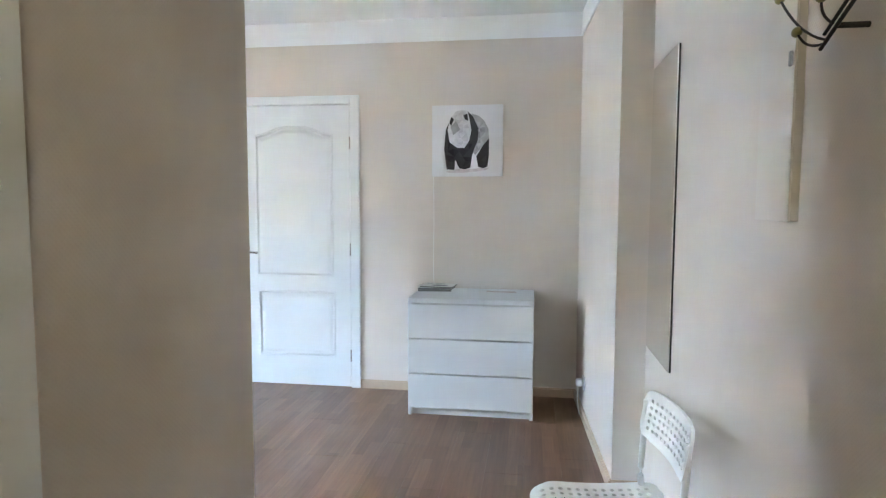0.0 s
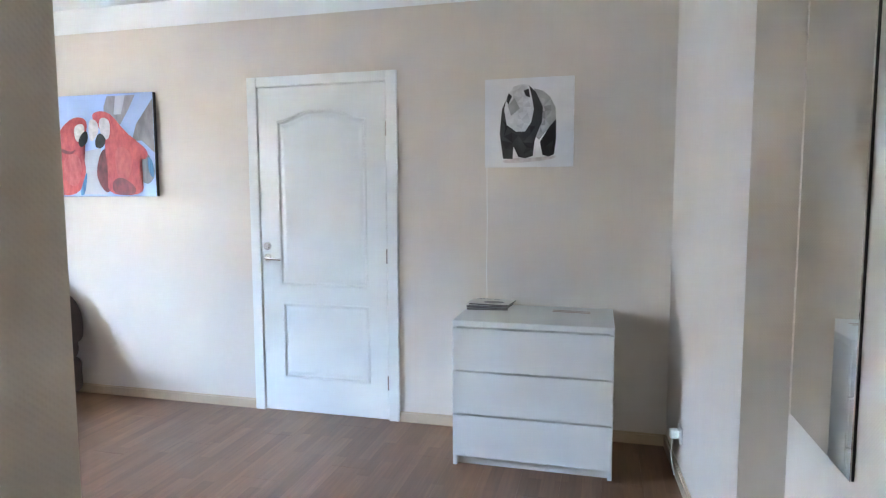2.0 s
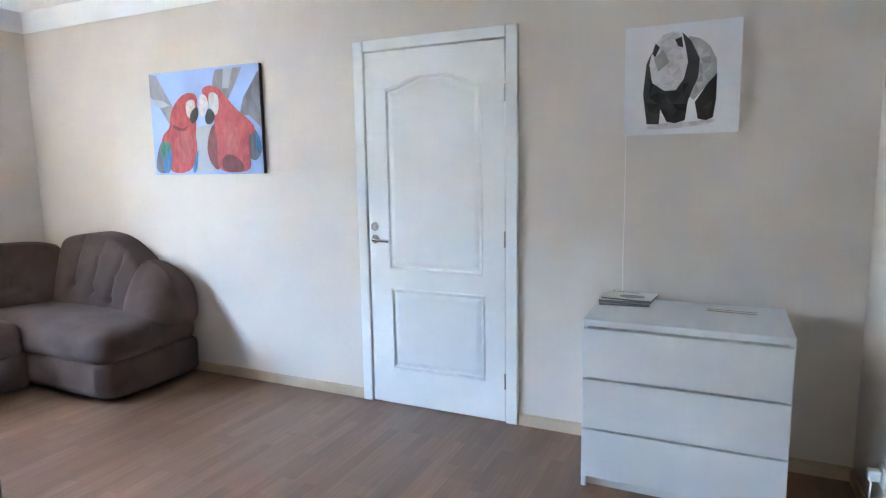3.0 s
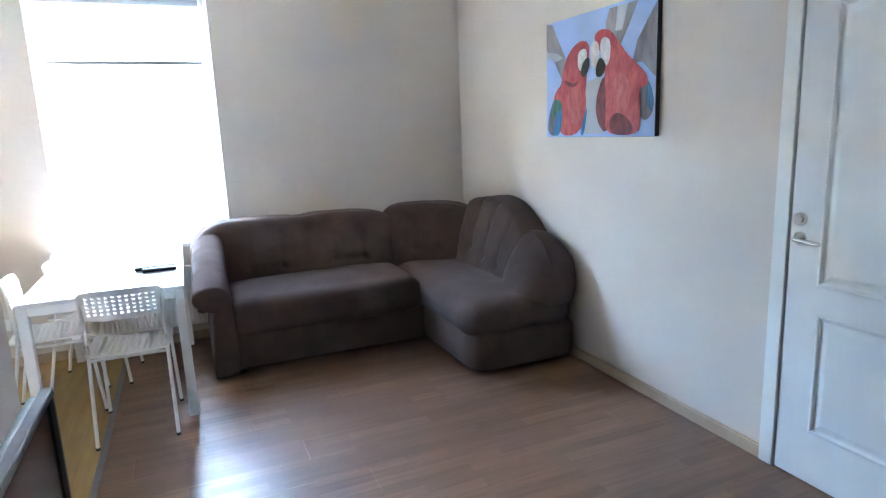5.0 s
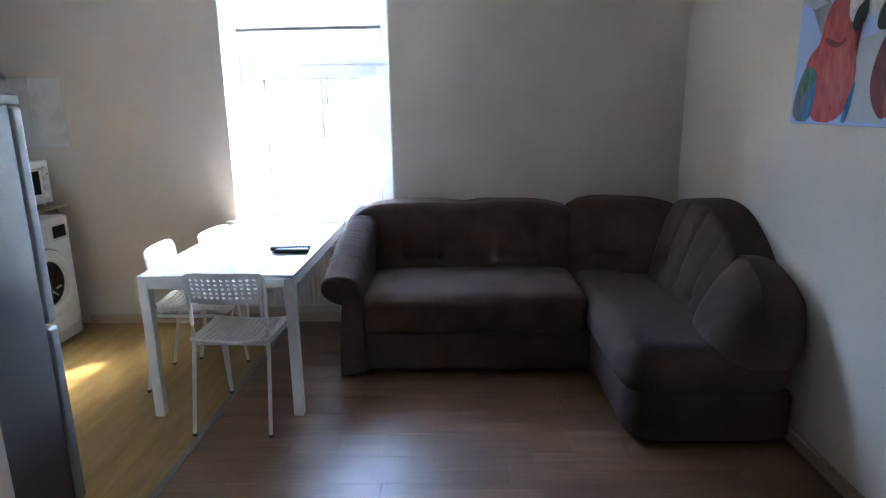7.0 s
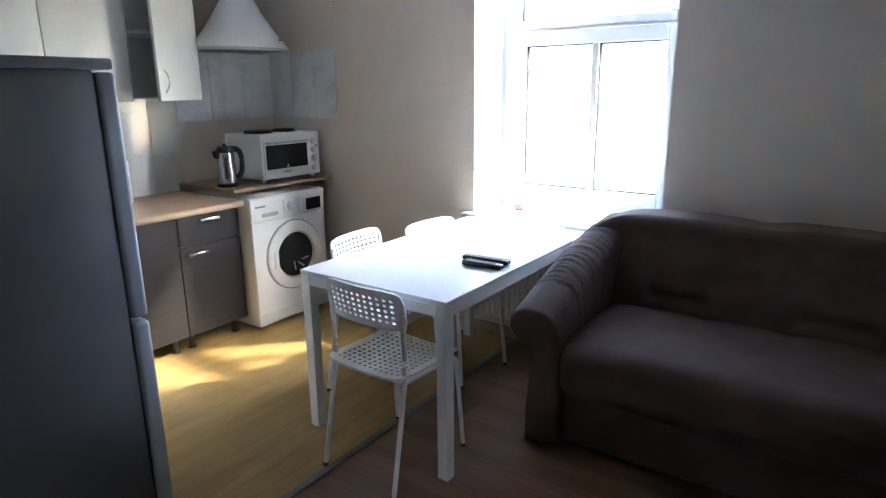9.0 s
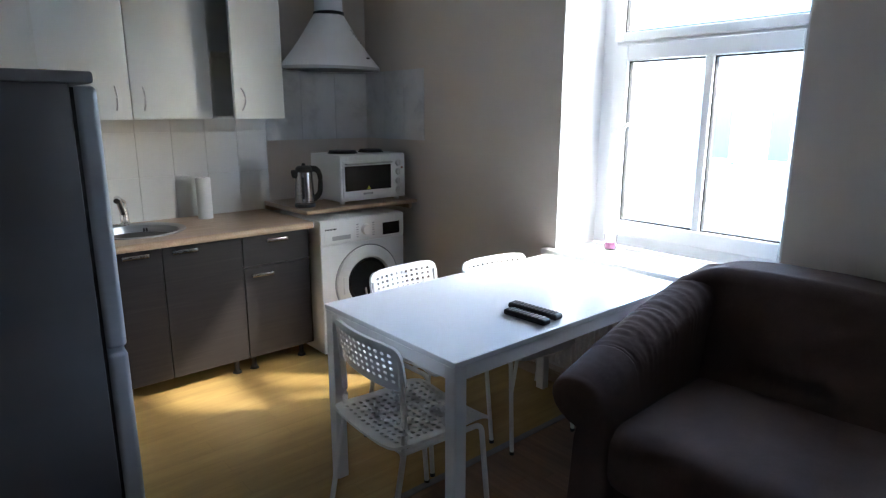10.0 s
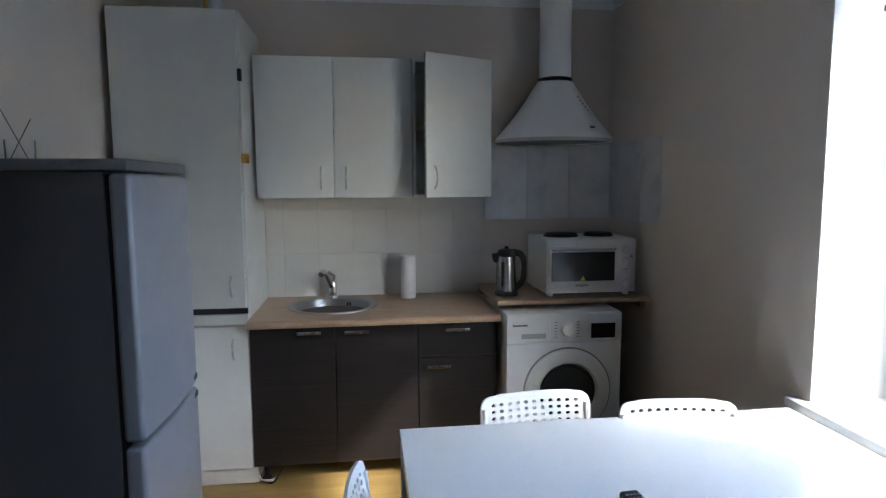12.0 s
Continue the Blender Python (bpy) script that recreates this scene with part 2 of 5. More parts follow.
OVENGLASS = plain("dark_oven_glass", (0.03, 0.031, 0.033), 0.15, vary=0.1)
HOTPLATE = plain("cast_iron_plate", (0.03, 0.03, 0.032), 0.55, 0.4, vary=0.15, scale=30)
FACADE = plain("cream_render", (0.70, 0.67, 0.61), 0.9, vary=0.06, scale=0.8, relief=0.003, fine=30)
ROOFMET = plain("grey_sheet_roof", (0.20, 0.25, 0.32), 0.45, 0.4, vary=0.12, scale=1)
FARGLASS = plain("far_window_glass", (0.09, 0.105, 0.11), 0.12, vary=0.15, scale=1)
GROUND = plain("courtyard_paving", (0.42, 0.41, 0.38), 0.9, vary=0.15, scale=1)
m, n, l, b = material("mirror_silver", 0.02, 1.0)
b.inputs["Base Color"].default_value = (0.86, 0.87, 0.86, 1)
MIRROR = m


# ---- building blocks ----
def thing(name, label, category, at=(0, 0, 0), rz=0, group=""):
    e = new(name)
    e.empty_display_size = 0.1
    e.matrix_basis = pose(*at, 0, 0, rz)
    return tagged(e, label, category, group)


def mesh_of(bm, name, mat, smooth=False):
    bmesh.ops.recalc_face_normals(bm, faces=bm.faces)
    me = bpy.data.meshes.new(name)
    bm.to_mesh(me)
    bm.free()
    for mm in mat if isinstance(mat, (list, tuple)) else [mat]:
        me.materials.append(mm)
    if smooth:
        me.shade_smooth()
        me.set_sharp_from_angle(angle=radians(38))
    return me


def part(name, bm, mat, parent, label="", smooth=False):
    ob = new(name, mesh_of(bm, name, mat, smooth))
    ob.parent = parent
    return tagged(ob, label)


def struct(name, bm, mat, label, category, smooth=False):
    return tagged(new(name, mesh_of(bm, name, mat, smooth)), label, category, kind="structure")


def box(bm, x0, x1, y0, y1, z0, z1, bevel=0.0, seg=1, m=None):
    r = bmesh.ops.create_cube(bm, size=1)["verts"]
    for v in r:
        v.co = Vector(((x0 + x1) / 2 + v.co.x * (x1 - x0), (y0 + y1) / 2 + v.co.y * (y1 - y0), (z0 + z1) / 2 + v.co.z * (z1 - z0)))
    if bevel:
        es = list({e for v in r for e in v.link_edges})
        r = list({v for f in bmesh.ops.bevel(bm, geom=es, offset=bevel, segments=seg, affect="EDGES", profile=0.5)["faces"] for v in f.verts} | {v for v in r if v.is_valid})
    if m is not None:
        bmesh.ops.transform(bm, matrix=m, verts=[v for v in r if v.is_valid])
    return bm


def B(*a, **k):
    return box(bmesh.new(), *a, **k)


def cyl(bm, a, b_, r0, r1=None, seg=20, caps=True):
    a, b_ = Vector(a), Vector(b_)
    m = Matrix.Translation((a + b_) / 2) @ (b_ - a).to_track_quat("Z", "Y").to_matrix().to_4x4()
    bmesh.ops.create_cone(bm, cap_ends=caps, segments=seg, radius1=r0, radius2=r0 if r1 is None else r1, depth=(b_ - a).length, matrix=m)
    return bm


def C(*a, **k):
    return cyl(bmesh.new(), *a, **k)


def tube(bm, pts, r, seg=10, closed=False):
    """A round tube along points."""
    pts = [Vector(p) for p in pts]
    rings = []
    for i, p in enumerate(pts):
        d = (pts[(i + 1) % len(pts)] - pts[i - 1]) if closed or 0 < i < len(pts) - 1 else (pts[1] - pts[0] if i == 0 else pts[-1] - pts[-2])
        q = d.normalized().to_track_quat("Z", "Y")
        rings.append([bm.verts.new(p + q @ Vector((r * math.cos(2 * math.pi * k / seg), r * math.sin(2 * math.pi * k / seg), 0))) for k in range(seg)])
    pairs = list(zip(rings, rings[1:])) + ([(rings[-1], rings[0])] if closed else [])
    for p, q in pairs:
        for k in range(seg):
            bm.faces.new((p[k], p[(k + 1) % seg], q[(k + 1) % seg], q[k]))
    if not closed:
        bm.faces.new(rings[0][::-1])
        bm.faces.new(rings[-1])
    return bm


def bend(pts, r=0.03, n_=5):
    """Points of a polyline with its corners rounded."""
    pts = [Vector(p) for p in pts]
    out = [pts[0]]
    for a, c, d in zip(pts, pts[1:], pts[2:]):
        p, q = c + (a - c).normalized() * r, c + (d - c).normalized() * r
        out += [p.lerp(c, t).lerp(c.lerp(q, t), t) for t in [k / n_ for k in range(n_ + 1)]]
    return out + [pts[-1]]


def lathe(bm, prof, at=(0, 0, 0), seg=32, sx=1.0, sy=1.0, arc=(0, 360)):
    """A profile of (radius, height) turned about a vertical axis."""
    full = arc[1] - arc[0] >= 360
    k_ = seg if full else seg + 1
    rings = []
    for r, h in prof:
        rings.append([bm.verts.new((at[0] + sx * r * math.cos(radians(arc[0] + (arc[1] - arc[0]) * k / seg)), at[1] + sy * r * math.sin(radians(arc[0] + (arc[1] - arc[0]) * k / seg)), at[2] + h)) for k in range(k_)])
    for p, q in zip(rings, rings[1:]):
        for k in range(seg):
            bm.faces.new((p[k], p[(k + 1) % k_], q[(k + 1) % k_], q[k]))
    return bm


def pillow(bm, size, radius, seg=10, round_seg=4, shape=None, at=(0, 0, 0)):
    """A soft box: size x, y, z about its centre, edges rounded by radius, then shaped point by point."""
    h = Vector(size) / 2
    rad = min(radius, *(h * 0.999))
    axes = []
    for a in range(3):
        core = h[a] - rad
        g = [-core + 2 * core * i / seg for i in range(seg + 1)]
        out = [-h[a] + rad * (1 - math.cos(math.pi / 2 * i / round_seg)) * 0 + rad * i / round_seg for i in range(round_seg)]
        axes.append(out + g + [-o for o in out[::-1]])
    seen = {}

    def vert(p):
        key = tuple(round(c, 5) for c in p)
        if key not in seen:
            q = Vector([max(-(h[a] - rad), min(h[a] - rad, p[a])) for a in range(3)])
            d = Vector(p) - q
            if d.length > 1e-9:
                # cube-to-sphere, so that the rounding is even
                x, y, z = (d / rad)
                s = Vector((x * math.sqrt(max(0, 1 - y * y / 2 - z * z / 2 + y * y * z * z / 3)), y * math.sqrt(max(0, 1 - x * x / 2 - z * z / 2 + x * x * z * z / 3)), z * math.sqrt(max(0, 1 - x * x / 2 - y * y / 2 + x * x * y * y / 3))))
                q = q + s * rad
            if shape:
                q = shape(q)
            seen[key] = bm.verts.new(q + Vector(at))
        return seen[key]

    for a in range(3):
        b_, c = (a + 1) % 3, (a + 2) % 3
        for side in (-1, 1):
            for i in range(len(axes[b_]) - 1):
                for j in range(len(axes[c]) - 1):
                    q = []
                    for di, dj in ((0, 0), (1, 0), (1, 1), (0, 1)):
                        p = [0, 0, 0]
                        p[a], p[b_], p[c] = side * h[a], axes[b_][i + di], axes[c][j + dj]
                        q.append(vert(p))
                    if len(set(q)) == 4:
                        bm.faces.new(q if side > 0 else q[::-1])
    return bm


def poly(bm, pts, z0, z1):
    """An upright prism over a plan outline."""
    lo, hi = [bm.verts.new((x, y, z0)) for x, y in pts], [bm.verts.new((x, y, z1)) for x, y in pts]
    bm.faces.new(lo[::-1])
    bm.faces.new(hi)
    for i in range(len(pts)):
        j = (i + 1) % len(pts)
        bm.faces.new((lo[i], lo[j], hi[j], hi[i]))
    return bm


def flat_shape(bm, pts, y, depth=0.0008):
    """A thin printed patch facing -y."""
    vs = [bm.verts.new((x, y, z)) for x, z in pts]
    f = bm.faces.new(vs)
    bmesh.ops.triangulate(bm, faces=[f])
    return bm


# ---- shell of the flat ----
X_WIN, Y_DOOR, Y_KIT, X_MIR, H = -5.29, 4.115, -0.675, 0.52, 2.66
WY0, WY1, WZ0, WZ1 = 1.08, 2.19, 0.745, 2.5   # window opening
struct("ceiling", B(X_WIN - 0.5, 0.9, -1.6, Y_DOOR + 0.25, H, H + 0.2), CEIL, "plain white painted ceiling", "ceiling")
bm = bmesh.new()   # window wall, 0.5 m thick, in four pieces round the opening
for y0, y1, z0, z1 in ((-0.9, WY0, -0.1, H), (WY1, Y_DOOR, -0.1, H), (WY0, WY1, -0.1, WZ0 - 0.03), (WY0, WY1, WZ1, H)):
    box(bm, X_WIN - 0.5, X_WIN, y0, y1, z0, z1)
struct("wall_west", bm, WALL, "beige textured wallpaper wall with the window", "wall")
bm = bmesh.new()   # door wall, with the opening for the door leaf
for x0, x1, z0, z1 in ((X_WIN - 0.5, -2.185, -0.1, H), (-1.31, 0.9, -0.1, H), (-2.185, -1.31, 2.085, H)):
    box(bm, x0, x1, Y_DOOR, Y_DOOR + 0.2, z0, z1)
struct("wall_north", bm, WALL, "beige textured wallpaper wall with a white door", "wall")
struct("backing_wall", B(-2.3, -1.2, Y_DOOR + 0.2, Y_DOOR + 0.25, -0.1, 2.2), WHITEWALL, "plain wall closing the doorway behind the door", "wall")
bm = poly(bmesh.new(), [(0.38, 2.70), (0.9, 2.70), (0.9, Y_DOOR), (0.312, Y_DOOR)], -0.1, H)
struct("wall_east", bm, WALL, "beige wallpaper wall with a projecting corner", "wall")
struct("wall_mirror", B(X_MIR, 0.9, -1.4, 2.70, -0.1, H), WALL, "pale beige hallway wall that carries the mirror", "wall")
struct("wall_south", B(X_WIN - 0.5, -2.63, Y_KIT - 0.2, Y_KIT, -0.1, H), WALL, "beige wallpaper wall behind the kitchen units", "wall")
bm = poly(bmesh.new(), [(-0.695, -1.4), (-0.695, 1.21), (-2.63, 1.37), (-2.63, Y_KIT - 0.2), (-2.63, -1.4)], -0.1, H)
struct("wall_partition", bm, WALL, "beige wallpaper partition between hallway and kitchen", "wall")
# unseen wall, added to close the hallway behind the start of the walk
struct("wall_hall_end", B(-0.9, 0.9, -1.6, -1.4, -0.1, H), WALL, "unseen plain beige wall added to close the hallway", "wall")
bm = poly(bmesh.new(), [(X_WIN, Y_KIT), (-2.63, Y_KIT), (-2.63, 1.40), (X_WIN, 1.40)], -0.1, 0.0)
struct("kitchen_floor", bm, VINYL, "yellow wood-look vinyl floor in the kitchen area", "floor")
floor = struct("floor", B(X_WIN - 0.02, 0.9, -1.6, Y_DOOR + 0.02, -0.12, -0.101), plain("subfloor", (0.2, 0.15, 0.1), 0.9), "brown oak laminate floor laid in boards", "floor")
part("underlay", poly(bmesh.new(), [(X_WIN, 1.40), (-2.63, 1.40), (-2.63, 1.37), (-0.695, 1.21), (-0.695, -1.4), (0.52, -1.4), (0.52, 2.7), (0.38, 2.7), (0.312, Y_DOOR), (X_WIN, Y_DOOR)], -0.1, -0.008), RUBBER, floor)
struct("floor_strip", poly(bmesh.new(), [(X_WIN, 1.385), (-2.63, 1.385), (-2.632, 1.391), (-2.632, 1.409), (-2.63, 1.415), (X_WIN, 1.415)], 0.0, 0.005), STRIPMET, "grey metal threshold strip between the two floors", "threshold strip")

# painted band under the ceiling
bm = bmesh.new()
box(bm, X_WIN, 0.32, Y_DOOR - 0.004, Y_DOOR, 2.5, H)
box(bm, X_WIN, X_WIN + 0.004, Y_KIT, Y_DOOR - 0.004, 2.5, H)
box(bm, X_WIN + 0.004, -2.63, Y_KIT, Y_KIT + 0.004, 2.5, H)
poly(bm, [(0.374, 2.70), (0.38, 2.70), (0.312, Y_DOOR), (0.306, Y_DOOR)], 2.5, H)
poly(bm, [(-2.63, 1.37), (-0.695, 1.21), (-0.695, 1.214), (-2.63, 1.374)], 2.5, H)
struct("ceiling_band", bm, CEIL, "white painted band along the top of the walls", "trim")


def skirting(name, pts, t=0.014):
    bm = bmesh.new()
    for (xa, ya), (xb, yb), (nx, ny) in pts:
        poly(bm, [(xa, ya), (xb, yb), (xb + nx * t, yb + ny * t), (xa + nx * t, ya + ny * t)], 0.0, 0.056)
        poly(bm, [(xa, ya), (xb, yb), (xb + nx * t * 0.55, yb + ny * t * 0.55), (xa + nx * t * 0.55, ya + ny * t * 0.55)], 0.056, 0.064)
    struct(name, bm, SKIRT, "beige wooden baseboard along the wall", "baseboard")


skirting("baseboard", [((X_WIN, Y_DOOR), (-2.245, Y_DOOR), (0, -1)), ((-1.25, Y_DOOR), (0.31, Y_DOOR), (0, -1)), ((0.312, Y_DOOR - 0.016), (0.38, 2.70), (-1, 0)), ((X_WIN, -0.05), (X_WIN, Y_DOOR - 0.016), (1, 0)), ((X_MIR, 2.70), (X_MIR, -1.4), (-1, 0)), ((0.38, 2.7), (0.506, 2.7), (0, -1)), ((-0.695, 1.195), (-0.695, -1.4), (1, 0)), ((-2.63, 1.37), (-0.695, 1.21), (0, 1))])


# ---- window ----
def window():
    x = -5.62
    w = tagged(new("window_1"), "white plastic window with a transom and two lower panes", "window", kind="structure")
    y0, y1, z0, z1 = WY0, WY1, WZ0, WZ1
    bm = bmesh.new()
    for a in ((y0, y0 + 0.095, z0, z1), (y1 - 0.075, y1, z0, z1), (y0 + 0.095, y1 - 0.075, z0, z0 + 0.075), (y0 + 0.095, y1 - 0.075, z1 - 0.075, z1), (y0 + 0.095, y1 - 0.075, 1.77, 1.81)):
        box(bm, x - 0.07, x, a[0], a[1], a[2], a[3], 0.004)
    part("window_frame", bm, PVC, w, smooth=True)

    def sash(name, a0, a1, b0, b1, wide=0.07, mid=None):
        bm = bmesh.new()
        for q in ((a0, a0 + wide, b0, b1), (a1 - wide, a1, b0, b1), (a0 + wide, a1 - wide, b0, b0 + wide), (a0 + wide, a1 - wide, b1 - wide, b1)):
            box(bm, x - 0.055, x + 0.022, *q, 0.005)
        if mid:
            box(bm, x - 0.05, x + 0.018, mid - 0.02, mid + 0.02, b0 + wide, b1 - wide, 0.005)
        s = part(name, bm, PVC, w, smooth=True)
        bm = bmesh.new()
        edges = [a0 + wide] + ([mid - 0.02, mid + 0.02] if mid else []) + [a1 - wide]
        for c0, c1 in zip(edges[::2], edges[1::2]):
            for q in ((c0, c0 + 0.006, b0 + wide, b1 - wide), (c1 - 0.006, c1, b0 + wide, b1 - wide), (c0, c1, b0 + wide, b0 + wide + 0.006), (c0, c1, b1 - wide - 0.006, b1 - wide)):
                box(bm, x - 0.03, x + 0.001, *q)
        part("gasket", bm, RUBBER, s, "black rubber gasket")
        for c0, c1 in zip(edges[::2], edges[1::2]):
            p = part("pane", B(x - 0.024, x - 0.02, c0, c1, b0 + wide, b1 - wide), GLASS, s)
            p.visible_shadow = False
        return s

    low = sash("sash", y0 + 0.085, y1 - 0.045, 0.806, 1.782, 0.080, 1.672)
    sash("sash", y0 + 0.085, y1 - 0.045, 1.797, 2.44, 0.045)
    bm = B(x + 0.022, x + 0.034, y0 + 0.11, y0 + 0.14, 1.29, 1.36, 0.004)
    tube(bm, bend([(x + 0.03, y0 + 0.125, 1.335), (x + 0.065, y0 + 0.125, 1.335), (x + 0.07, y0 + 0.225, 1.39)], 0.02), 0.009)
    part("window_handle", bm, WHITE_PLASTIC, low, "white window handle turned up", True)
    bm = bmesh.new()
    box(bm, -5.60, X_WIN + 0.05, WY0 - 0.06, WY1 + 0.05, WZ0 - 0.03, WZ0, 0.006, 2)
    part("window_sill", bm, PVC, w, "deep white window sill", True)
    bm = bmesh.new()   # plastered reveal
    box(bm, X_WIN - 0.5, X_WIN + 0.001, WY0, WY0 + 0.006, WZ0, WZ1)
    box(bm, X_WIN - 0.5, X_WIN + 0.001, WY1 - 0.006, WY1, WZ0, WZ1)
    box(bm, X_WIN - 0.5, X_WIN + 0.001, WY0, WY1, WZ1 - 0.006, WZ1)
    part("reveal", bm, REVEAL, w, "white plastered reveal")
    return w


window()


def roller_blind():
    e = thing("roller_blind", "white roller blind pulled partly down in the window", "blind", (-5.40, 1.635, 2.42))
    part("roller", C((0, -0.50, 0.0), (0, 0.50, 0.0), 0.022), BLINDBAR, e, "grey roller tube", True)
    part("headrail", B(0.06, 0.085, -0.545, 0.545, 0.02, 0.05, 0.004), WHITE_PLASTIC, e)
    bm = B(-0.002, 0.0, -0.48, 0.49, -0.40, -0.018)
    part("cloth", bm, BLINDCLOTH, e)
    part("bottom_bar", B(-0.008, 0.006, -0.48, 0.49, -0.418, -0.396, 0.003), BLINDBAR, e, "grey bottom bar")
    for s in (-1, 1):
        part("bracket", B(-0.03, 0.09, s * 0.515 - 0.006, s * 0.515 + 0.006, -0.03, 0.06, 0.002), WHITE_PLASTIC, e)
    bm = tube(bmesh.new(), [(0.03, 0.53, 0.0), (0.032, 0.53, -0.6), (0.03, 0.532, -1.2), (0.022, 0.532, -1.22), (0.014, 0.53, -1.2), (0.012, 0.53, 0.0)], 0.0022, 6)
    part("chain", bm, WHITE_PLASTIC, e, smooth=True)


roller_blind()


# ---- door ----
def ring(bm, pts, y):
    return [bm.verts.new((x, y, z)) for x, z in pts]


def bridge(bm, a, c):
    for i in range(len(a)):
        j = (i + 1) % len(a)
        bm.faces.new((a[i], a[j], c[j], c[i]))


def door():
    d = tagged(new("door_1"), "white panelled interior door, closed, with an arched panel", "door", kind="structure")
    x0, x1, z1, y = -2.172, -1.323, 2.072, Y_DOOR - 0.012
    bm = bmesh.new()
    outer = [(x0, 0.006), (x1, 0.006), (x1, z1), (x0, z1)]

    def low(d_):
        return [(-2.036 + d_, 0.222 + d_), (-1.438 - d_, 0.222 + d_), (-1.438 - d_, 0.717 - d_), (-2.036 + d_, 0.717 - d_)]

    def top(d_):
        xl, xr = -2.047 + d_, -1.447 - d_
        pts = [(xl, 0.825 + d_), (xr, 0.825 + d_)]
        for k in range(33):
            u = k / 32
            s = min(1, max(0, (0.5 - abs(u - 0.5)) / 0.5))
            pts.append((xr + (xl - xr) * u, 1.868 - d_ + 0.058 * (0.5 - 0.5 * math.cos(math.pi * min(1, s * 1.25)))))
        return pts
    loops = []
    for pts in (outer, low(0), top(0)):
        vs = ring(bm, pts, y)
        loops.append(vs)
    es = []
    for vs in loops:
        es += [bm.edges.new((vs[i], vs[(i + 1) % len(vs)])) for i in range(len(vs))]
    bmesh.ops.triangle_fill(bm, edges=es, use_beauty=True)
    for outline_, vs in ((low, loops[1]), (top, loops[2])):
        last = vs
        for dd, yy in ((0.003, -0.002), (0.006, -0.004), (0.011, -0.004), (0.014, -0.002), (0.018, 0.005), (0.022, 0.0065), (0.028, 0.0065), (0.046, 0.001), (0.052, 0.0)):
            nxt = ring(bm, outline_(dd), y + yy)
            bridge(bm, last, nxt)
            last = nxt
        f = bm.faces.new(last)
        bmesh.ops.triangulate(bm, faces=[f])
    back = ring(bm, outer, y + 0.04)
    bridge(bm, loops[0], back)
    bm.faces.new(back)
    leaf = part("door_leaf", bm, DOORPAINT, d)
    bm = bmesh.new()
    for a in ((-2.245, -2.178, 0.0, 2.14), (-1.317, -1.25, 0.0, 2.14), (-2.178, -1.317, 2.078, 2.14)):
        box(bm, a[0], a[1], Y_DOOR - 0.022, Y_DOOR + 0.1, a[2], a[3], 0.004)
    part("door_frame", bm, DOORPAINT, d, smooth=True)
    hx = -2.128
    bm = C((hx, y + 0.0, 1.005), (hx, y - 0.009, 1.005), 0.026)
    tube(bm, bend([(hx, y - 0.004, 1.005), (hx, y - 0.05, 1.005), (hx + 0.115, y - 0.052, 1.0)], 0.018), 0.0095)
    part("door_handle", bm, CHROME, leaf, "chrome lever handle", True)
    bm = C((hx, y, 1.08), (hx, y - 0.012, 1.08), 0.026)
    cyl(bm, (hx, y - 0.012, 1.08), (hx, y - 0.016, 1.08), 0.014)
    part("lock", bm, CHROME, leaf, "round chrome lock rose", True)
    for z in (0.24, 1.03, 1.80):
        part("hinge", C((x1 + 0.003, y - 0.004, z - 0.045), (x1 + 0.003, y - 0.004, z + 0.045), 0.006, seg=12), CHROME, d, "chrome hinge", True)
    part("threshold", B(x0, x1, Y_DOOR - 0.005, Y_DOOR + 0.1, -0.006, 0.004), OAK, d)


door()


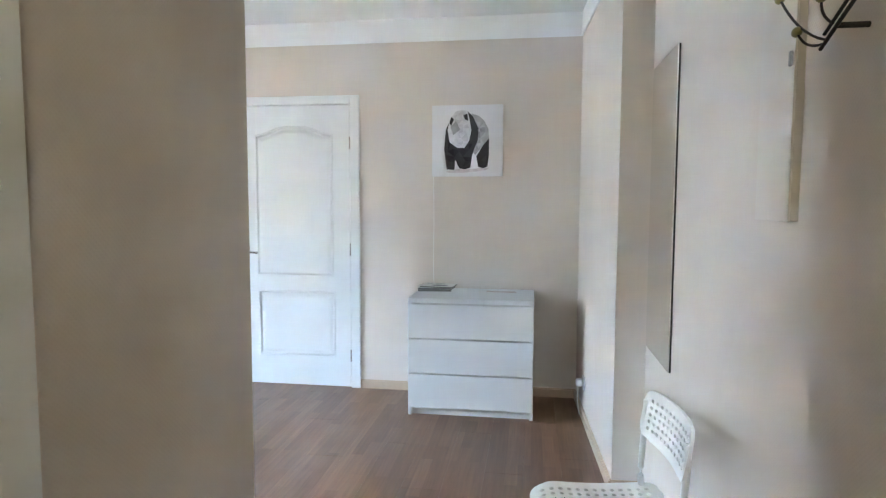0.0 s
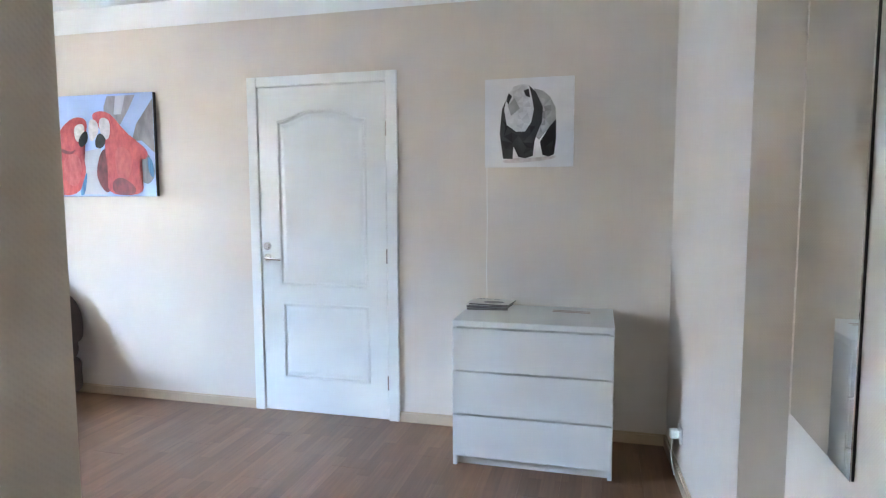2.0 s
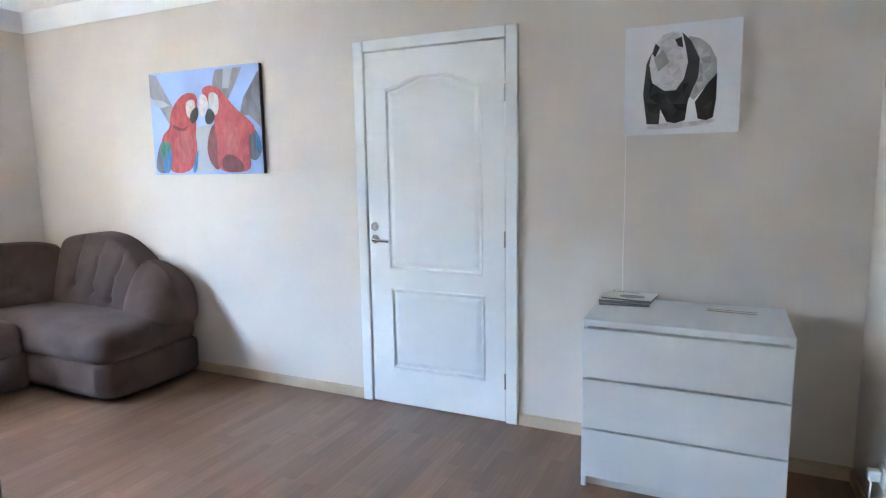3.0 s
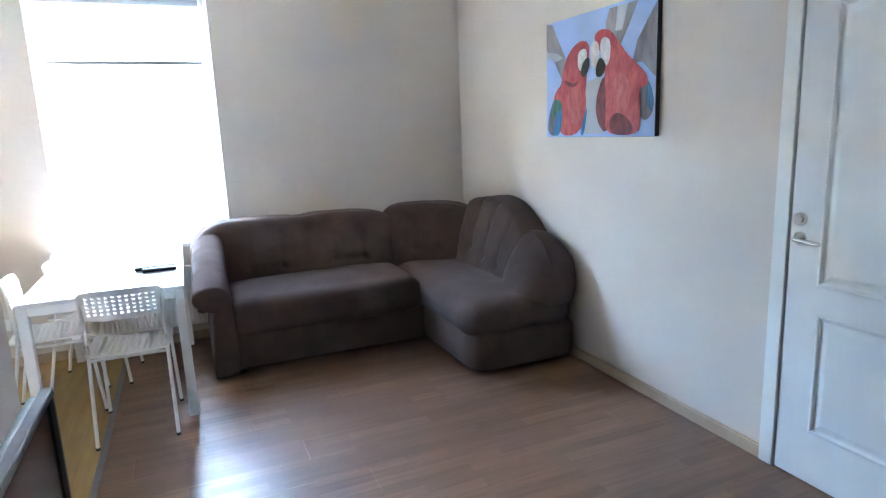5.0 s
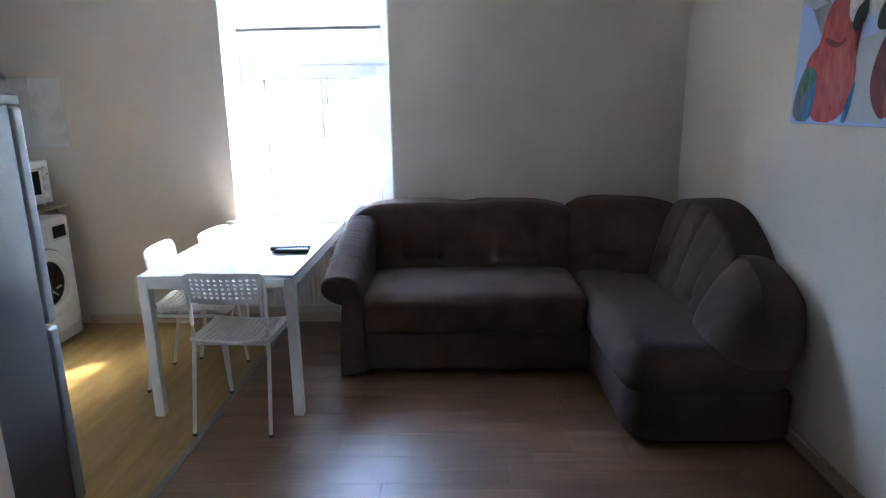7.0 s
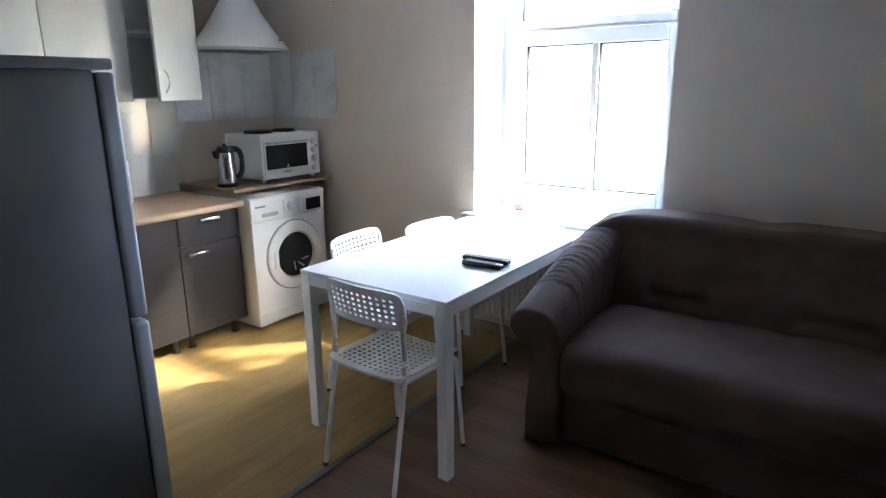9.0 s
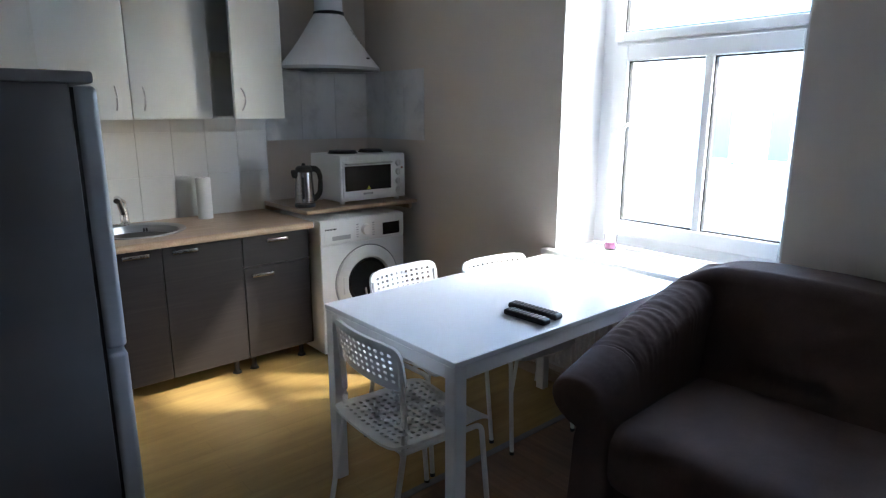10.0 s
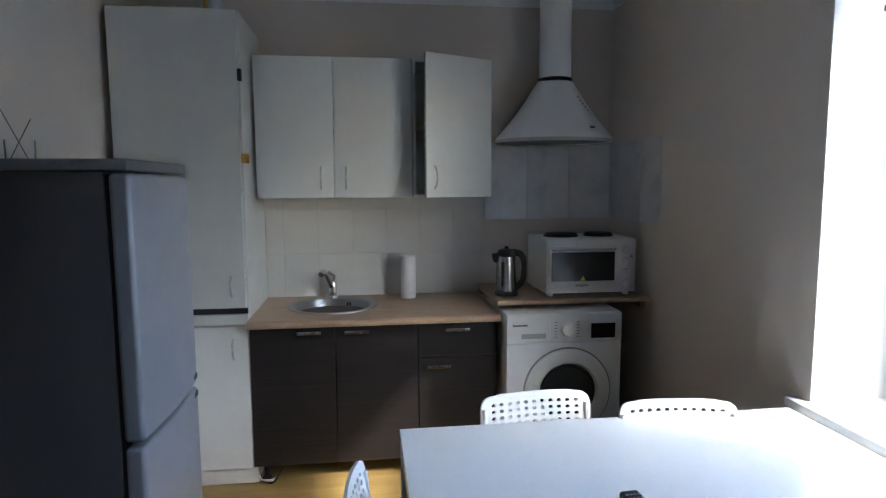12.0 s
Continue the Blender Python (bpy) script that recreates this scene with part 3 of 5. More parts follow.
# ---- corner sofa ----
def sofa():
    e = thing("corner_sofa", "dark brown fabric corner sofa with tufted back and rolled arm", "sofa", (-4.6, 3.0, 0))
    inv = Matrix.Translation((4.6, -3.0, 0))

    def put(name, bm, label=""):
        bmesh.ops.transform(bm, matrix=inv, verts=bm.verts)
        return part(name, bm, FABRIC, e, label, True)

    def wrinkle(p, k=0.004):
        w = noise.noise(Vector((p.x * 7, p.y * 7, p.z * 9)))
        return p + Vector((w, noise.noise(Vector((p.y * 8, p.z * 7, p.x * 6 + 5))), w)) * k

    def toe(hx, sy, then):
        """Rounds the free corner of the chaise in plan."""
        def f(p):
            s = max(0.0, -2 * p.y / sy)
            q = Vector(p)
            if p.x > 0:
                q.x -= 0.10 * s ** 6 * (p.x / hx) ** 2
            return then(q)
        return f

    # box bases
    put("base", pillow(bmesh.new(), (0.86, 1.33, 0.25), 0.025, 8, 3, lambda p: wrinkle(p, 0.003), (-4.795, 2.70, 0.155)))
    put("chaise_base", pillow(bmesh.new(), (1.64, 0.72, 0.26), 0.06, 16, 4, toe(0.82, 0.72, lambda p: wrinkle(p, 0.003)), (-4.395, 3.715, 0.155)))

    # seat cushions, crowned
    def crown(sx, sy, k):
        def f(p):
            if p.z > 0:
                p = p + Vector((0, 0, k * max(0, 1 - (2 * p.x / sx) ** 2) * max(0, 1 - (2 * p.y / sy) ** 4)))
            return wrinkle(p, 0.006)
        return f
    put("seat_cushion", pillow(bmesh.new(), (0.80, 1.30, 0.24), 0.085, 14, 5, crown(0.8, 1.3, 0.03), (-4.72, 2.70, 0.36)))
    put("chaise_cushion", pillow(bmesh.new(), (1.65, 0.75, 0.23), 0.10, 16, 5, toe(0.825, 0.75, crown(1.5, 0.7, 0.03)), (-4.395, 3.70, 0.355)))

    # tufted backrests: x is depth, y length, z height before turning
    def back(length, height, tufts, lean=0.13, hump=0.045, pleats=0.0, droop=0.0, gather=0.0, twin=False):
        def f(p):
            s = 2 * p.y / length
            up = (p.z + height / 2) / height
            q = Vector(p)
            rise = 1 - abs(s) ** 5 - 0.34 * math.exp(-((s - 0.06) / 0.13) ** 2) if twin else 1 - abs(s) ** 2.6
            q.z += hump * rise * up ** 2 - 0.012 * abs(s) ** 6 * up
            if twin:
                wrap = max(0.0, (-s - 0.68) / 0.32)
                q.z -= 0.085 * wrap ** 2.4 * up
                q.x += 0.13 * wrap ** 1.8 * (0.4 + 0.6 * up)
            q.z -= droop * max(0.0, s + 0.4) ** 2.0 * up
            q.x -= lean * up
            if p.x > 0:
                q.x += 0.035 * math.sin(math.pi * min(1, up * 1.05)) * (1 - abs(s) ** 10)
                if twin:
                    q.x -= 0.012 * math.exp(-((p.y - 0.04) / 0.05) ** 2) * (0.3 + 0.7 * up)
                for ty, tz, wide in tufts:
                    a, c = (p.y - ty), (p.z - tz)
                    over = max(0.0, abs(a) - wide) / 0.03
                    q.x -= 0.019 * math.exp(-(over ** 2) - (c / 0.028) ** 2)
                    if abs(abs(a) - wide) < 0.09:
                        q.x -= 0.013 * math.exp(-((abs(a) - wide) / 0.02) ** 2) * math.exp(-max(0, c) / 0.10) * (1 if c > -0.02 else 0)
                    if gather and abs(a) < wide and 0 < c < 0.19:
                        q.x -= gather * abs(math.sin(a * 88)) * math.sin(math.pi * c / 0.19) ** 0.5
                    if pleats:
                        line = math.exp(-((a - 0.10 * max(0, c)) / 0.014) ** 2)
                        q.x -= pleats * line * (1 if c > 0 else math.exp(-(c / 0.05) ** 2))
            return wrinkle(q, 0.005)
        return f

    def backrest(name, length, height, tufts, at, turn, cells=48, **k):
        bm = pillow(bmesh.new(), (0.24, length, height), 0.04, cells, 4, back(length, height, tufts, **k))
        bmesh.ops.transform(bm, matrix=pose(*at, 0, 0, turn), verts=bm.verts)
        return put(name, bm)

    backrest("back_cushion", 1.46, 0.55, [(-0.24, -0.03, 0.11), (0.36, -0.03, 0.11)], (-4.99, 2.622, 0.576), 0, 84, twin=True)
    backrest("corner_cushion", 0.70, 0.56, [(0.0, -0.03, 0.09)], (-4.90, 3.60, 0.594), -28, hump=0.04, gather=0.006)
    backrest("chaise_back_cushion", 0.92, 0.60, [(-0.24, -0.02, 0.015), (-0.05, -0.05, 0.015), (0.13, -0.08, 0.015)], (-4.25, 3.868, 0.645), -87, hump=0.04, lean=0.15, pleats=0.024, droop=0.185)

    # rounded end of the chaise back
    def bolster(p):
        u = (p.x + 0.22) / 0.44
        zf = (p.z + 0.25) / 0.5
        q = Vector(p)
        top = 0.45 * math.sqrt(max(0, 1 - max(0, u - 0.02) ** 2.6)) if u < 1.02 else 0
        q.z = -0.25 + (p.z + 0.25) / 0.5 * max(0.06, top)
        if p.y < 0:
            q.y += (0.25 * zf ** 2.0 - 0.035 * math.sin(math.pi * zf)) * (-p.y / 0.2) + 0.05 * max(0.0, 0.4 - u)
        q.x += 0.012 * math.sin(math.pi * zf) * u
        return wrinkle(q, 0.005)
    put("back_bolster", pillow(bmesh.new(), (0.44, 0.40, 0.5), 0.15, 18, 7, bolster, (-3.765, 3.915, 0.622)))
    # hidden frame behind the cushions
    put("back_frame", pillow(bmesh.new(), (0.20, 2.05, 0.78), 0.06, 10, 4, lambda p: p, (-5.15, 3.04, 0.42)))
    put("back_frame", pillow(bmesh.new(), (1.10, 0.16, 0.74), 0.06, 10, 4, lambda p: p, (-4.62, 4.01, 0.42)))

    # rolled arm: cross-sections from the back to the front
    bm = bmesh.new()
    rings, kk = [], 26
    for i in range(161):
        t = i / 160
        x = -5.17 + t * 0.84
        ztop = 0.86 - 0.25 * t ** 1.25 + 0.015 * math.sin(t * math.pi)
        out = 0.02 + 0.075 * t
        roll = 0.06 + 0.018 * t
        fade = (0.1 if t > 0.80 else 1) * (1 if t > 0.15 else 0.2)
        prof = [(2.10, 0.04), (2.105, 0.2), (2.10, 0.36), (2.10, ztop - 0.16)]
        cy, cz = 2.02 - 0.045 * t, ztop - roll
        for a in range(10, 251, 20):
            u = t + 0.05 * math.sin(radians(a * 0.7)) + 0.012 * noise.noise(Vector((t * 9, a * 0.02, 3)))
            pleat = 0.0065 * abs(math.sin(u * 88 + 2.2 * noise.noise(Vector((u * 14, 1, 2))))) * (0.6 + noise.noise(Vector((u * 30, a * 0.015, 7))))
            rr = roll + pleat * fade - (0.004 if abs(t - 0.80) < 0.008 else 0)
            prof.append((cy + (0.03 + rr) * math.cos(radians(a)), cz + rr * math.sin(radians(a))))
        prof += [(1.988, cz - roll * 1.05), (1.974, cz - roll * 1.7), (1.962, (cz - roll) * 0.5), (1.955, 0.15), (1.955, 0.02), (2.02, 0.02)]
        rings.append([bm.verts.new((x, y, z)) for y, z in prof])
    for p, q in zip(rings, rings[1:]):
        for k in range(len(p)):
            bm.faces.new((p[k], p[(k + 1) % len(p)], q[(k + 1) % len(p)], q[k]))
    bm.faces.new(rings[0])
    # padded front of the arm
    last = rings[-1]
    c = sum((v.co for v in last), Vector()) / len(last)
    for grow, dx in ((0.96, 0.012), (0.85, 0.02), (0.6, 0.024)):
        nxt = [bm.verts.new(Vector((v.co.x + dx, 0, 0)) * 1 + Vector((0, c.y + (v.co.y - c.y) * grow, c.z + (v.co.z - c.z) * (1 - (1 - grow) * 0.35)))) for v in rings[-1]]
        for k in range(len(last)):
            bm.faces.new((last[k], last[(k + 1) % len(last)], nxt[(k + 1) % len(last)], nxt[k]))
        last = nxt
    bm.faces.new(last)
    put("armrest", bm, "rolled armrest with pleated fabric")
    for x, y in ((-4.42, 2.12), (-3.75, 3.48), (-3.75, 3.98), (-5.1, 2.12), (-5.1, 3.95)):
        bm = C((x + 4.6, y - 3.0, 0.0), (x + 4.6, y - 3.0, 0.05), 0.022, seg=14)
        part("foot", bm, BLACK, e, "black plastic foot")


sofa()


# ---- perforated chairs ----
def holed_sheet(cols, rows, pitch, hole, margin, rad, warp, thick):
    """A sheet with a grid of round holes and a rounded rim, bent by warp(u, v) -> point."""
    bm = bmesh.new()
    flat = {}

    def vtx(x, y):
        key = (round(x, 5), round(y, 5))
        if key not in flat:
            flat[key] = bm.verts.new((x, y, 0))
        return flat[key]
    w, h, p = cols * pitch / 2, rows * pitch / 2, pitch / 2
    for i in range(cols):
        for j in range(rows):
            cx, cy = -w + (i + 0.5) * pitch, -h + (j + 0.5) * pitch
            outer = [(p, 0), (p, p), (0, p), (-p, p), (-p, 0), (-p, -p), (0, -p), (p, -p)]
            o = [vtx(cx + a, cy + b_) for a, b_ in outer]
            q = [vtx(cx + hole * math.cos(radians(45 * k)), cy + hole * math.sin(radians(45 * k))) for k in range(8)]
            for k in range(8):
                bm.faces.new((o[k], o[(k + 1) % 8], q[(k + 1) % 8], q[k]))
    loop = [(-w + k * p, -h) for k in range(2 * cols)] + [(w, -h + k * p) for k in range(2 * rows)] + [(w - k * p, h) for k in range(2 * cols)] + [(-w, h - k * p) for k in range(2 * rows)]

    def outward(x, y, d):
        cx, cy = max(-(w + margin - rad), min(w + margin - rad, x)), max(-(h + margin - rad), min(h + margin - rad, y))
        sx, sy = (x / w) * (w + d), (y / h) * (h + d)
        v = Vector((sx - cx, sy - cy))
        if abs(sx) > w + margin - rad and abs(sy) > h + margin - rad:
            v = v.normalized() * min(v.length, rad - (margin - d))
            return cx + v.x, cy + v.y
        return sx, sy
    last = [vtx(*q) for q in loop]
    for d in (margin * 0.6, margin):
        nxt = [vtx(*outward(x, y, d)) for x, y in loop]
        for k in range(len(loop)):
            q = (last[k], last[(k + 1) % len(loop)], nxt[(k + 1) % len(loop)], nxt[k])
            if len(set(q)) == 4:
                bm.faces.new(q)
        last = nxt
    for v in bm.verts:
        v.co = warp(v.co.x, v.co.y)
    bmesh.ops.recalc_face_normals(bm, faces=bm.faces)
    bmesh.ops.solidify(bm, geom=list(bm.faces), thickness=thick)
    return bm


def chair_at(at, rz, label, group):
    """Faces +y at rz 0; the origin lies on the floor under the middle of the seat."""
    e = thing("perforated_chair", label, "chair", at, rz, group)

    def seat(u, v):
        roll = max(0, v - 0.115)
        v += 0.014
        return Vector((u, v, 0.448 - 4.2 * roll ** 2 + 0.012 * (u / 0.19) ** 2 - 0.008 * math.cos(v * 9)))
    part("seat", holed_sheet(12, 13, 0.0275, 0.0078, 0.028, 0.05, seat, -0.009), CHAIRWHITE, e, smooth=True)

    def backs(u, v):
        # v runs up the backrest, which leans and bows backwards
        return Vector((1.06 * u, -0.140 - 0.17 * (0.78 * v + 0.10) + 0.8 * u * u - 0.012, 0.708 + 0.78 * v))
    part("backrest", holed_sheet(11, 5, 0.0275, 0.0078, 0.03, 0.05, backs, -0.009), CHAIRWHITE, e, smooth=True)
    r = 0.0095
    for s in (-1, 1):
        leg = tube(bmesh.new(), bend([(s * 0.183, -0.225, 0.012), (s * 0.178, -0.135, 0.47), (s * 0.180, -0.152, 0.745)], 0.08, 6), r, 10)
        rear = part("leg", leg, CHAIRWHITE, e, smooth=True)
        part("leg_cap", C((s * 0.183, -0.226, 0.0), (s * 0.183, -0.225, 0.014), 0.011, seg=12), BLACK, rear, "black plastic cap")
        leg = tube(bmesh.new(), bend([(s * 0.183, 0.215, 0.012), (s * 0.172, 0.18, 0.422), (s * 0.172, -0.15, 0.432)], 0.03, 5), r, 10)
        front = part("leg", leg, CHAIRWHITE, e, smooth=True)
        part("leg_cap", C((s * 0.183, 0.216, 0.0), (s * 0.183, 0.215, 0.014), 0.011, seg=12), BLACK, front, "black plastic cap")
    part("crossbar", tube(bmesh.new(), [(-0.172, 0.09, 0.43), (0.172, 0.09, 0.43)], 0.008, 8), CHAIRWHITE, e, smooth=True)
    part("crossbar", tube(bmesh.new(), [(-0.175, -0.14, 0.43), (0.175, -0.14, 0.43)], 0.008, 8), CHAIRWHITE, e, smooth=True)
    return e


near = chair_at((-3.938, 1.563, 0), 88, "white perforated plastic chair pushed in at the table end", "chairs round the table")
c2 = copy_thing(near, pose(-4.375, 1.138, 0, 0, 0, 4))
c3 = copy_thing(near, pose(-4.778, 1.275, 0, 0, 0, -7))
tagged(c2, "white perforated plastic chair on the kitchen side of the table")
tagged(c3, "white perforated plastic chair pushed deep under the table beside the window")
c4 = copy_thing(near, pose(0.232, 1.60, 0, 0, 0, 97))
tagged(c4, "white perforated plastic chair standing against the hallway wall", "chair", "chairs in the hallway")


# ---- dining table ----
def table():
    e = thing("dining_table", "white rectangular dining table with square metal legs", "table", (-4.553, 1.468, 0))
    lx, ly = 0.653, 0.377
    part("tabletop", B(-lx, lx, -ly, ly, 0.714, 0.733, 0.002), plain("table_top_white", (0.78, 0.79, 0.80), 0.18, vary=0.015, scale=3), e)
    for sx in (-1, 1):
        for sy in (-1, 1):
            x, y = sx * (lx - 0.026), sy * (ly - 0.026)
            part("leg", B(x - 0.024, x + 0.024, y - 0.024, y + 0.024, 0.0, 0.714, 0.003), WHITE_MET, e)
    for sy in (-1, 1):
        part("apron", B(-lx + 0.05, lx - 0.05, sy * (ly - 0.015) - 0.012, sy * (ly - 0.015) + 0.012, 0.668, 0.713, 0.002), WHITE_MET, e)
    for sx in (-1, 1):
        part("apron", B(sx * (lx - 0.015) - 0.012, sx * (lx - 0.015) + 0.012, -ly + 0.05, ly - 0.05, 0.668, 0.713, 0.002), WHITE_MET, e)


table()


def remote(at, rz, long, wide, cols, rows):
    e = thing("remote_control", "black remote control with rows of small buttons", "remote", at, rz, "remotes on the table")
    body = pillow(bmesh.new(), (wide, long, 0.022), 0.009, 4, 3, lambda p: Vector((p.x * (1 - 0.08 * p.y / long), p.y, p.z)), (0, 0, 0.011))
    part("body", body, BLACK, e, smooth=True)
    bm = bmesh.new()
    for i in range(cols):
        for j in range(rows):
            x, y = (i - (cols - 1) / 2) * wide / (cols + 0.8), (j - (rows - 1) / 2) * long / (rows + 2)
            box(bm, x - 0.0035, x + 0.0035, y - 0.003, y + 0.003, 0.021, 0.0238, 0.001)
    part("buttons", bm, GREYMARK, e, "grey rubber buttons")


remote((-4.352, 1.718, 0.734), 2, 0.185, 0.045, 4, 9)
remote((-4.425, 1.692, 0.734), 3, 0.22, 0.048, 4, 11)


# ---- radiator and sockets by the window ----
def radiator():
    e = thing("radiator", "white ribbed panel radiator under the window", "radiator", (X_WIN + 0.07, 1.62, 0.14))
    part("panel", B(-0.03, 0.02, -0.52, 0.52, 0.0, 0.43, 0.008, 2), WHITE_MET, e, smooth=True)
    rib = mesh_of(B(0.018, 0.03, 0.004, 0.027, 0.02, 0.41, 0.004), "rib", WHITE_MET)
    for k in range(30):
        ob = new("rib", rib)
        ob.parent, ob.location = e, (0, -0.5 + k * 0.0345, 0)
    bm = bmesh.new()
    for k in range(26):
        y = -0.5 + k * 0.04
        box(bm, -0.028, 0.02, y + 0.006, y + 0.03, 0.432, 0.437)
    part("grille", box(bm, -0.035, 0.03, -0.525, 0.525, 0.43, 0.433), WHITE_MET, e)
    for y in (-0.35, 0.35):
        part("bracket", B(-0.068, -0.03, y - 0.02, y + 0.02, 0.05, 0.4), WHITE_MET, e)
    bm = tube(bmesh.new(), bend([(0.0, -0.50, 0.05), (0.0, -0.58, 0.05), (0.0, -0.58, -0.14)], 0.03), 0.009)
    part("pipe", bm, WHITE_MET, e, smooth=True)


radiator()


def socket(name, at, rz, label, cable=False):
    """A wall socket whose front looks along -y at rz 0."""
    e = thing(name, label, "socket", at, rz)
    part("plate", B(-0.041, 0.041, -0.012, 0, -0.041, 0.041, 0.006, 2), WHITE_PLASTIC, e, smooth=True)
    bm = lathe(bmesh.new(), [(0.021, 0.0), (0.019, 0.009), (0.0001, 0.009)], seg=20)
    bmesh.ops.transform(bm, matrix=pose(0, -0.0125, 0, -90, 0, 0), verts=bm.verts)
    part("recess", bm, GREYMARK, e, smooth=True)
    if cable:
        part("plug", B(-0.02, 0.02, -0.055, -0.012, -0.022, 0.022, 0.008, 2), WHITE_PLASTIC, e, "white plug")
        part("cable", tube(bmesh.new(), bend([(0, -0.04, -0.02), (0, -0.045, -0.12), (0.02, -0.03, -0.20)], 0.04), 0.0035, 8), WHITE_PLASTIC, e, "white cable")


socket("wall_socket", (X_WIN, 0.684, 0.30), 90, "white wall socket above the baseboard")
socket("wall_socket", (0.333, 3.68, 0.24), -87, "white wall socket with a plug and cable", True)


# ---- pictures ----
def blob(cx, cz, rx, rz_, n_=26, wob=0.08, turn=0.0, seed=0):
    out = []
    for k in range(n_):
        a = 2 * math.pi * k / n_
        r = 1 + wob * noise.noise(Vector((math.cos(a) * 1.6 + seed, math.sin(a) * 1.6, seed * 0.7)))
        x, z = rx * r * math.cos(a), rz_ * r * math.sin(a)
        out.append((cx + x * math.cos(turn) - z * math.sin(turn), cz + x * math.sin(turn) + z * math.cos(turn)))
    return out


def inside(x, z, pts):
    hit = False
    for (xa, za), (xb, zb) in zip(pts, pts[1:] + pts[:1]):
        if (za > z) != (zb > z) and x < xa + (z - za) / (zb - za) * (xb - xa):
            hit = not hit
    return hit


def facets(bm, pts, y, cell):
    """Loose triangles of an uneven net that fill an outline."""
    xs, zs = [p[0] for p in pts], [p[1] for p in pts]
    nx, nz = int((max(xs) - min(xs)) / cell) + 2, int((max(zs) - min(zs)) / cell) + 2
    net = [[(min(xs) + cell * (i - 0.5 + 0.7 * noise.noise(Vector((i * 1.7, j * 2.3, 1.1)))), min(zs) + cell * (j - 0.5 + 0.7 * noise.noise(Vector((i * 2.1, j * 1.3, 7.7))))) for j in range(nz + 1)] for i in range(nx + 1)]
    for i in range(nx):
        for j in range(nz):
            q = [net[i][j], net[i + 1][j], net[i + 1][j + 1], net[i][j + 1]]
            for t in ((q[0], q[1], q[2]), (q[0], q[2], q[3])) if (i + j) % 2 else ((q[0], q[1], q[3]), (q[1], q[2], q[3])):
                if all(inside(x, z, pts) for x, z in t):
                    bm.faces.new([bm.verts.new((x, y, z)) for x, z in t])
    return bm


def rounded(pts, n_=2):
    """An outline with its corners cut soft."""
    for _ in range(n_):
        pts = [q for a, c in zip(pts, pts[1:] + pts[:1]) for q in ((a[0] * 0.75 + c[0] * 0.25, a[1] * 0.75 + c[1] * 0.25), (a[0] * 0.25 + c[0] * 0.75, a[1] * 0.25 + c[1] * 0.75))]
    return pts


def picture(name, label, at, w, h, depth, edge, ground, patches):
    """A stretched canvas; patches of (ink, outline, cell): the outline in shares of its width and height from the upper left, the cell of its facets or 0."""
    e = thing(name, label, "picture", at)
    part("canvas", B(-w, w, -depth, 0, -h, h, 0.003), edge, e)
    part("print_ground", flat_shape(bmesh.new(), [(-w + 0.001, -h + 0.001), (w - 0.001, -h + 0.001), (w - 0.001, h - 0.001), (-w + 0.001, h - 0.001)], -depth - 0.0006), ground, e)
    for k, (mat, uv, cell) in enumerate(patches):
        y = -depth - 0.0010 - 0.0003 * k
        pts = [((2 * u - 1) * (w - 0.002), (1 - 2 * v) * (h - 0.002)) for u, v in (uv if cell or mat in (BARK, HAZE) else rounded(uv))]
        bm = flat_shape(bmesh.new(), pts, y)
        if cell:
            facets(bm, pts, y - 0.00015, cell)
        part("printed_shape", bm, mat, e)


def ink(name, c, vary=0.15, scale=18):
    return plain(name, c, 0.62, vary=vary, scale=scale)


def facet_ink(name, dark, light):
    """Ink whose loose facets differ in tone."""
    m, n, l, b = material(name, 0.65)
    geo = n.new("ShaderNodeNewGeometry")
    c = ramp(n, l, geo.outputs["Random Per Island"], [(0.0, dark), (1.0, light)])
    wash = ramp(n, l, noisy(n, l, coords(n, l), 14, 4), [(0.3, (0.8, 0.8, 0.8)), (0.7, (1.1, 1.1, 1.1))])
    l.new(mixed(n, l, c, wash, 1.0, "MULTIPLY"), b.inputs["Base Color"])
    return m


def streaked(name, low, high, scale, turn=0.0):
    """Ink laid on in fine uneven strokes."""
    m, n, l, b = material(name, 0.6)
    g = noisy(n, l, coords(n, l, scale=scale, rot=(0, radians(turn), 0)), 1.0, 5, 0.6)
    l.new(ramp(n, l, g, [(0.32, low), (0.68, high)]), b.inputs["Base Color"])
    return m


RED = streaked("red_ink", (0.34, 0.03, 0.045), (0.60, 0.10, 0.10), (26, 1, 12), 20)
ROSE = streaked("rose_ink", (0.38, 0.05, 0.06), (0.60, 0.14, 0.14), (22, 1, 10), -15)
DRED = streaked("dark_red_ink", (0.10, 0.015, 0.025), (0.24, 0.035, 0.05), (26, 1, 14), 10)
BLUE = streaked("blue_ink", (0.02, 0.08, 0.25), (0.06, 0.25, 0.55), (60, 1, 9), 25)
GREEN = streaked("green_ink", (0.02, 0.10, 0.10), (0.08, 0.30, 0.22), (50, 1, 12), 25)
SLATE = streaked("slate_ink", (0.08, 0.09, 0.13), (0.18, 0.19, 0.25), (30, 1, 8), 20)
BARK = streaked("grey_brown_ink", (0.16, 0.16, 0.19), (0.36, 0.35, 0.40), (9, 1, 3), 30)
HAZE = streaked("haze_ink", (0.36, 0.40, 0.50), (0.50, 0.52, 0.58), (6, 1, 3), -20)
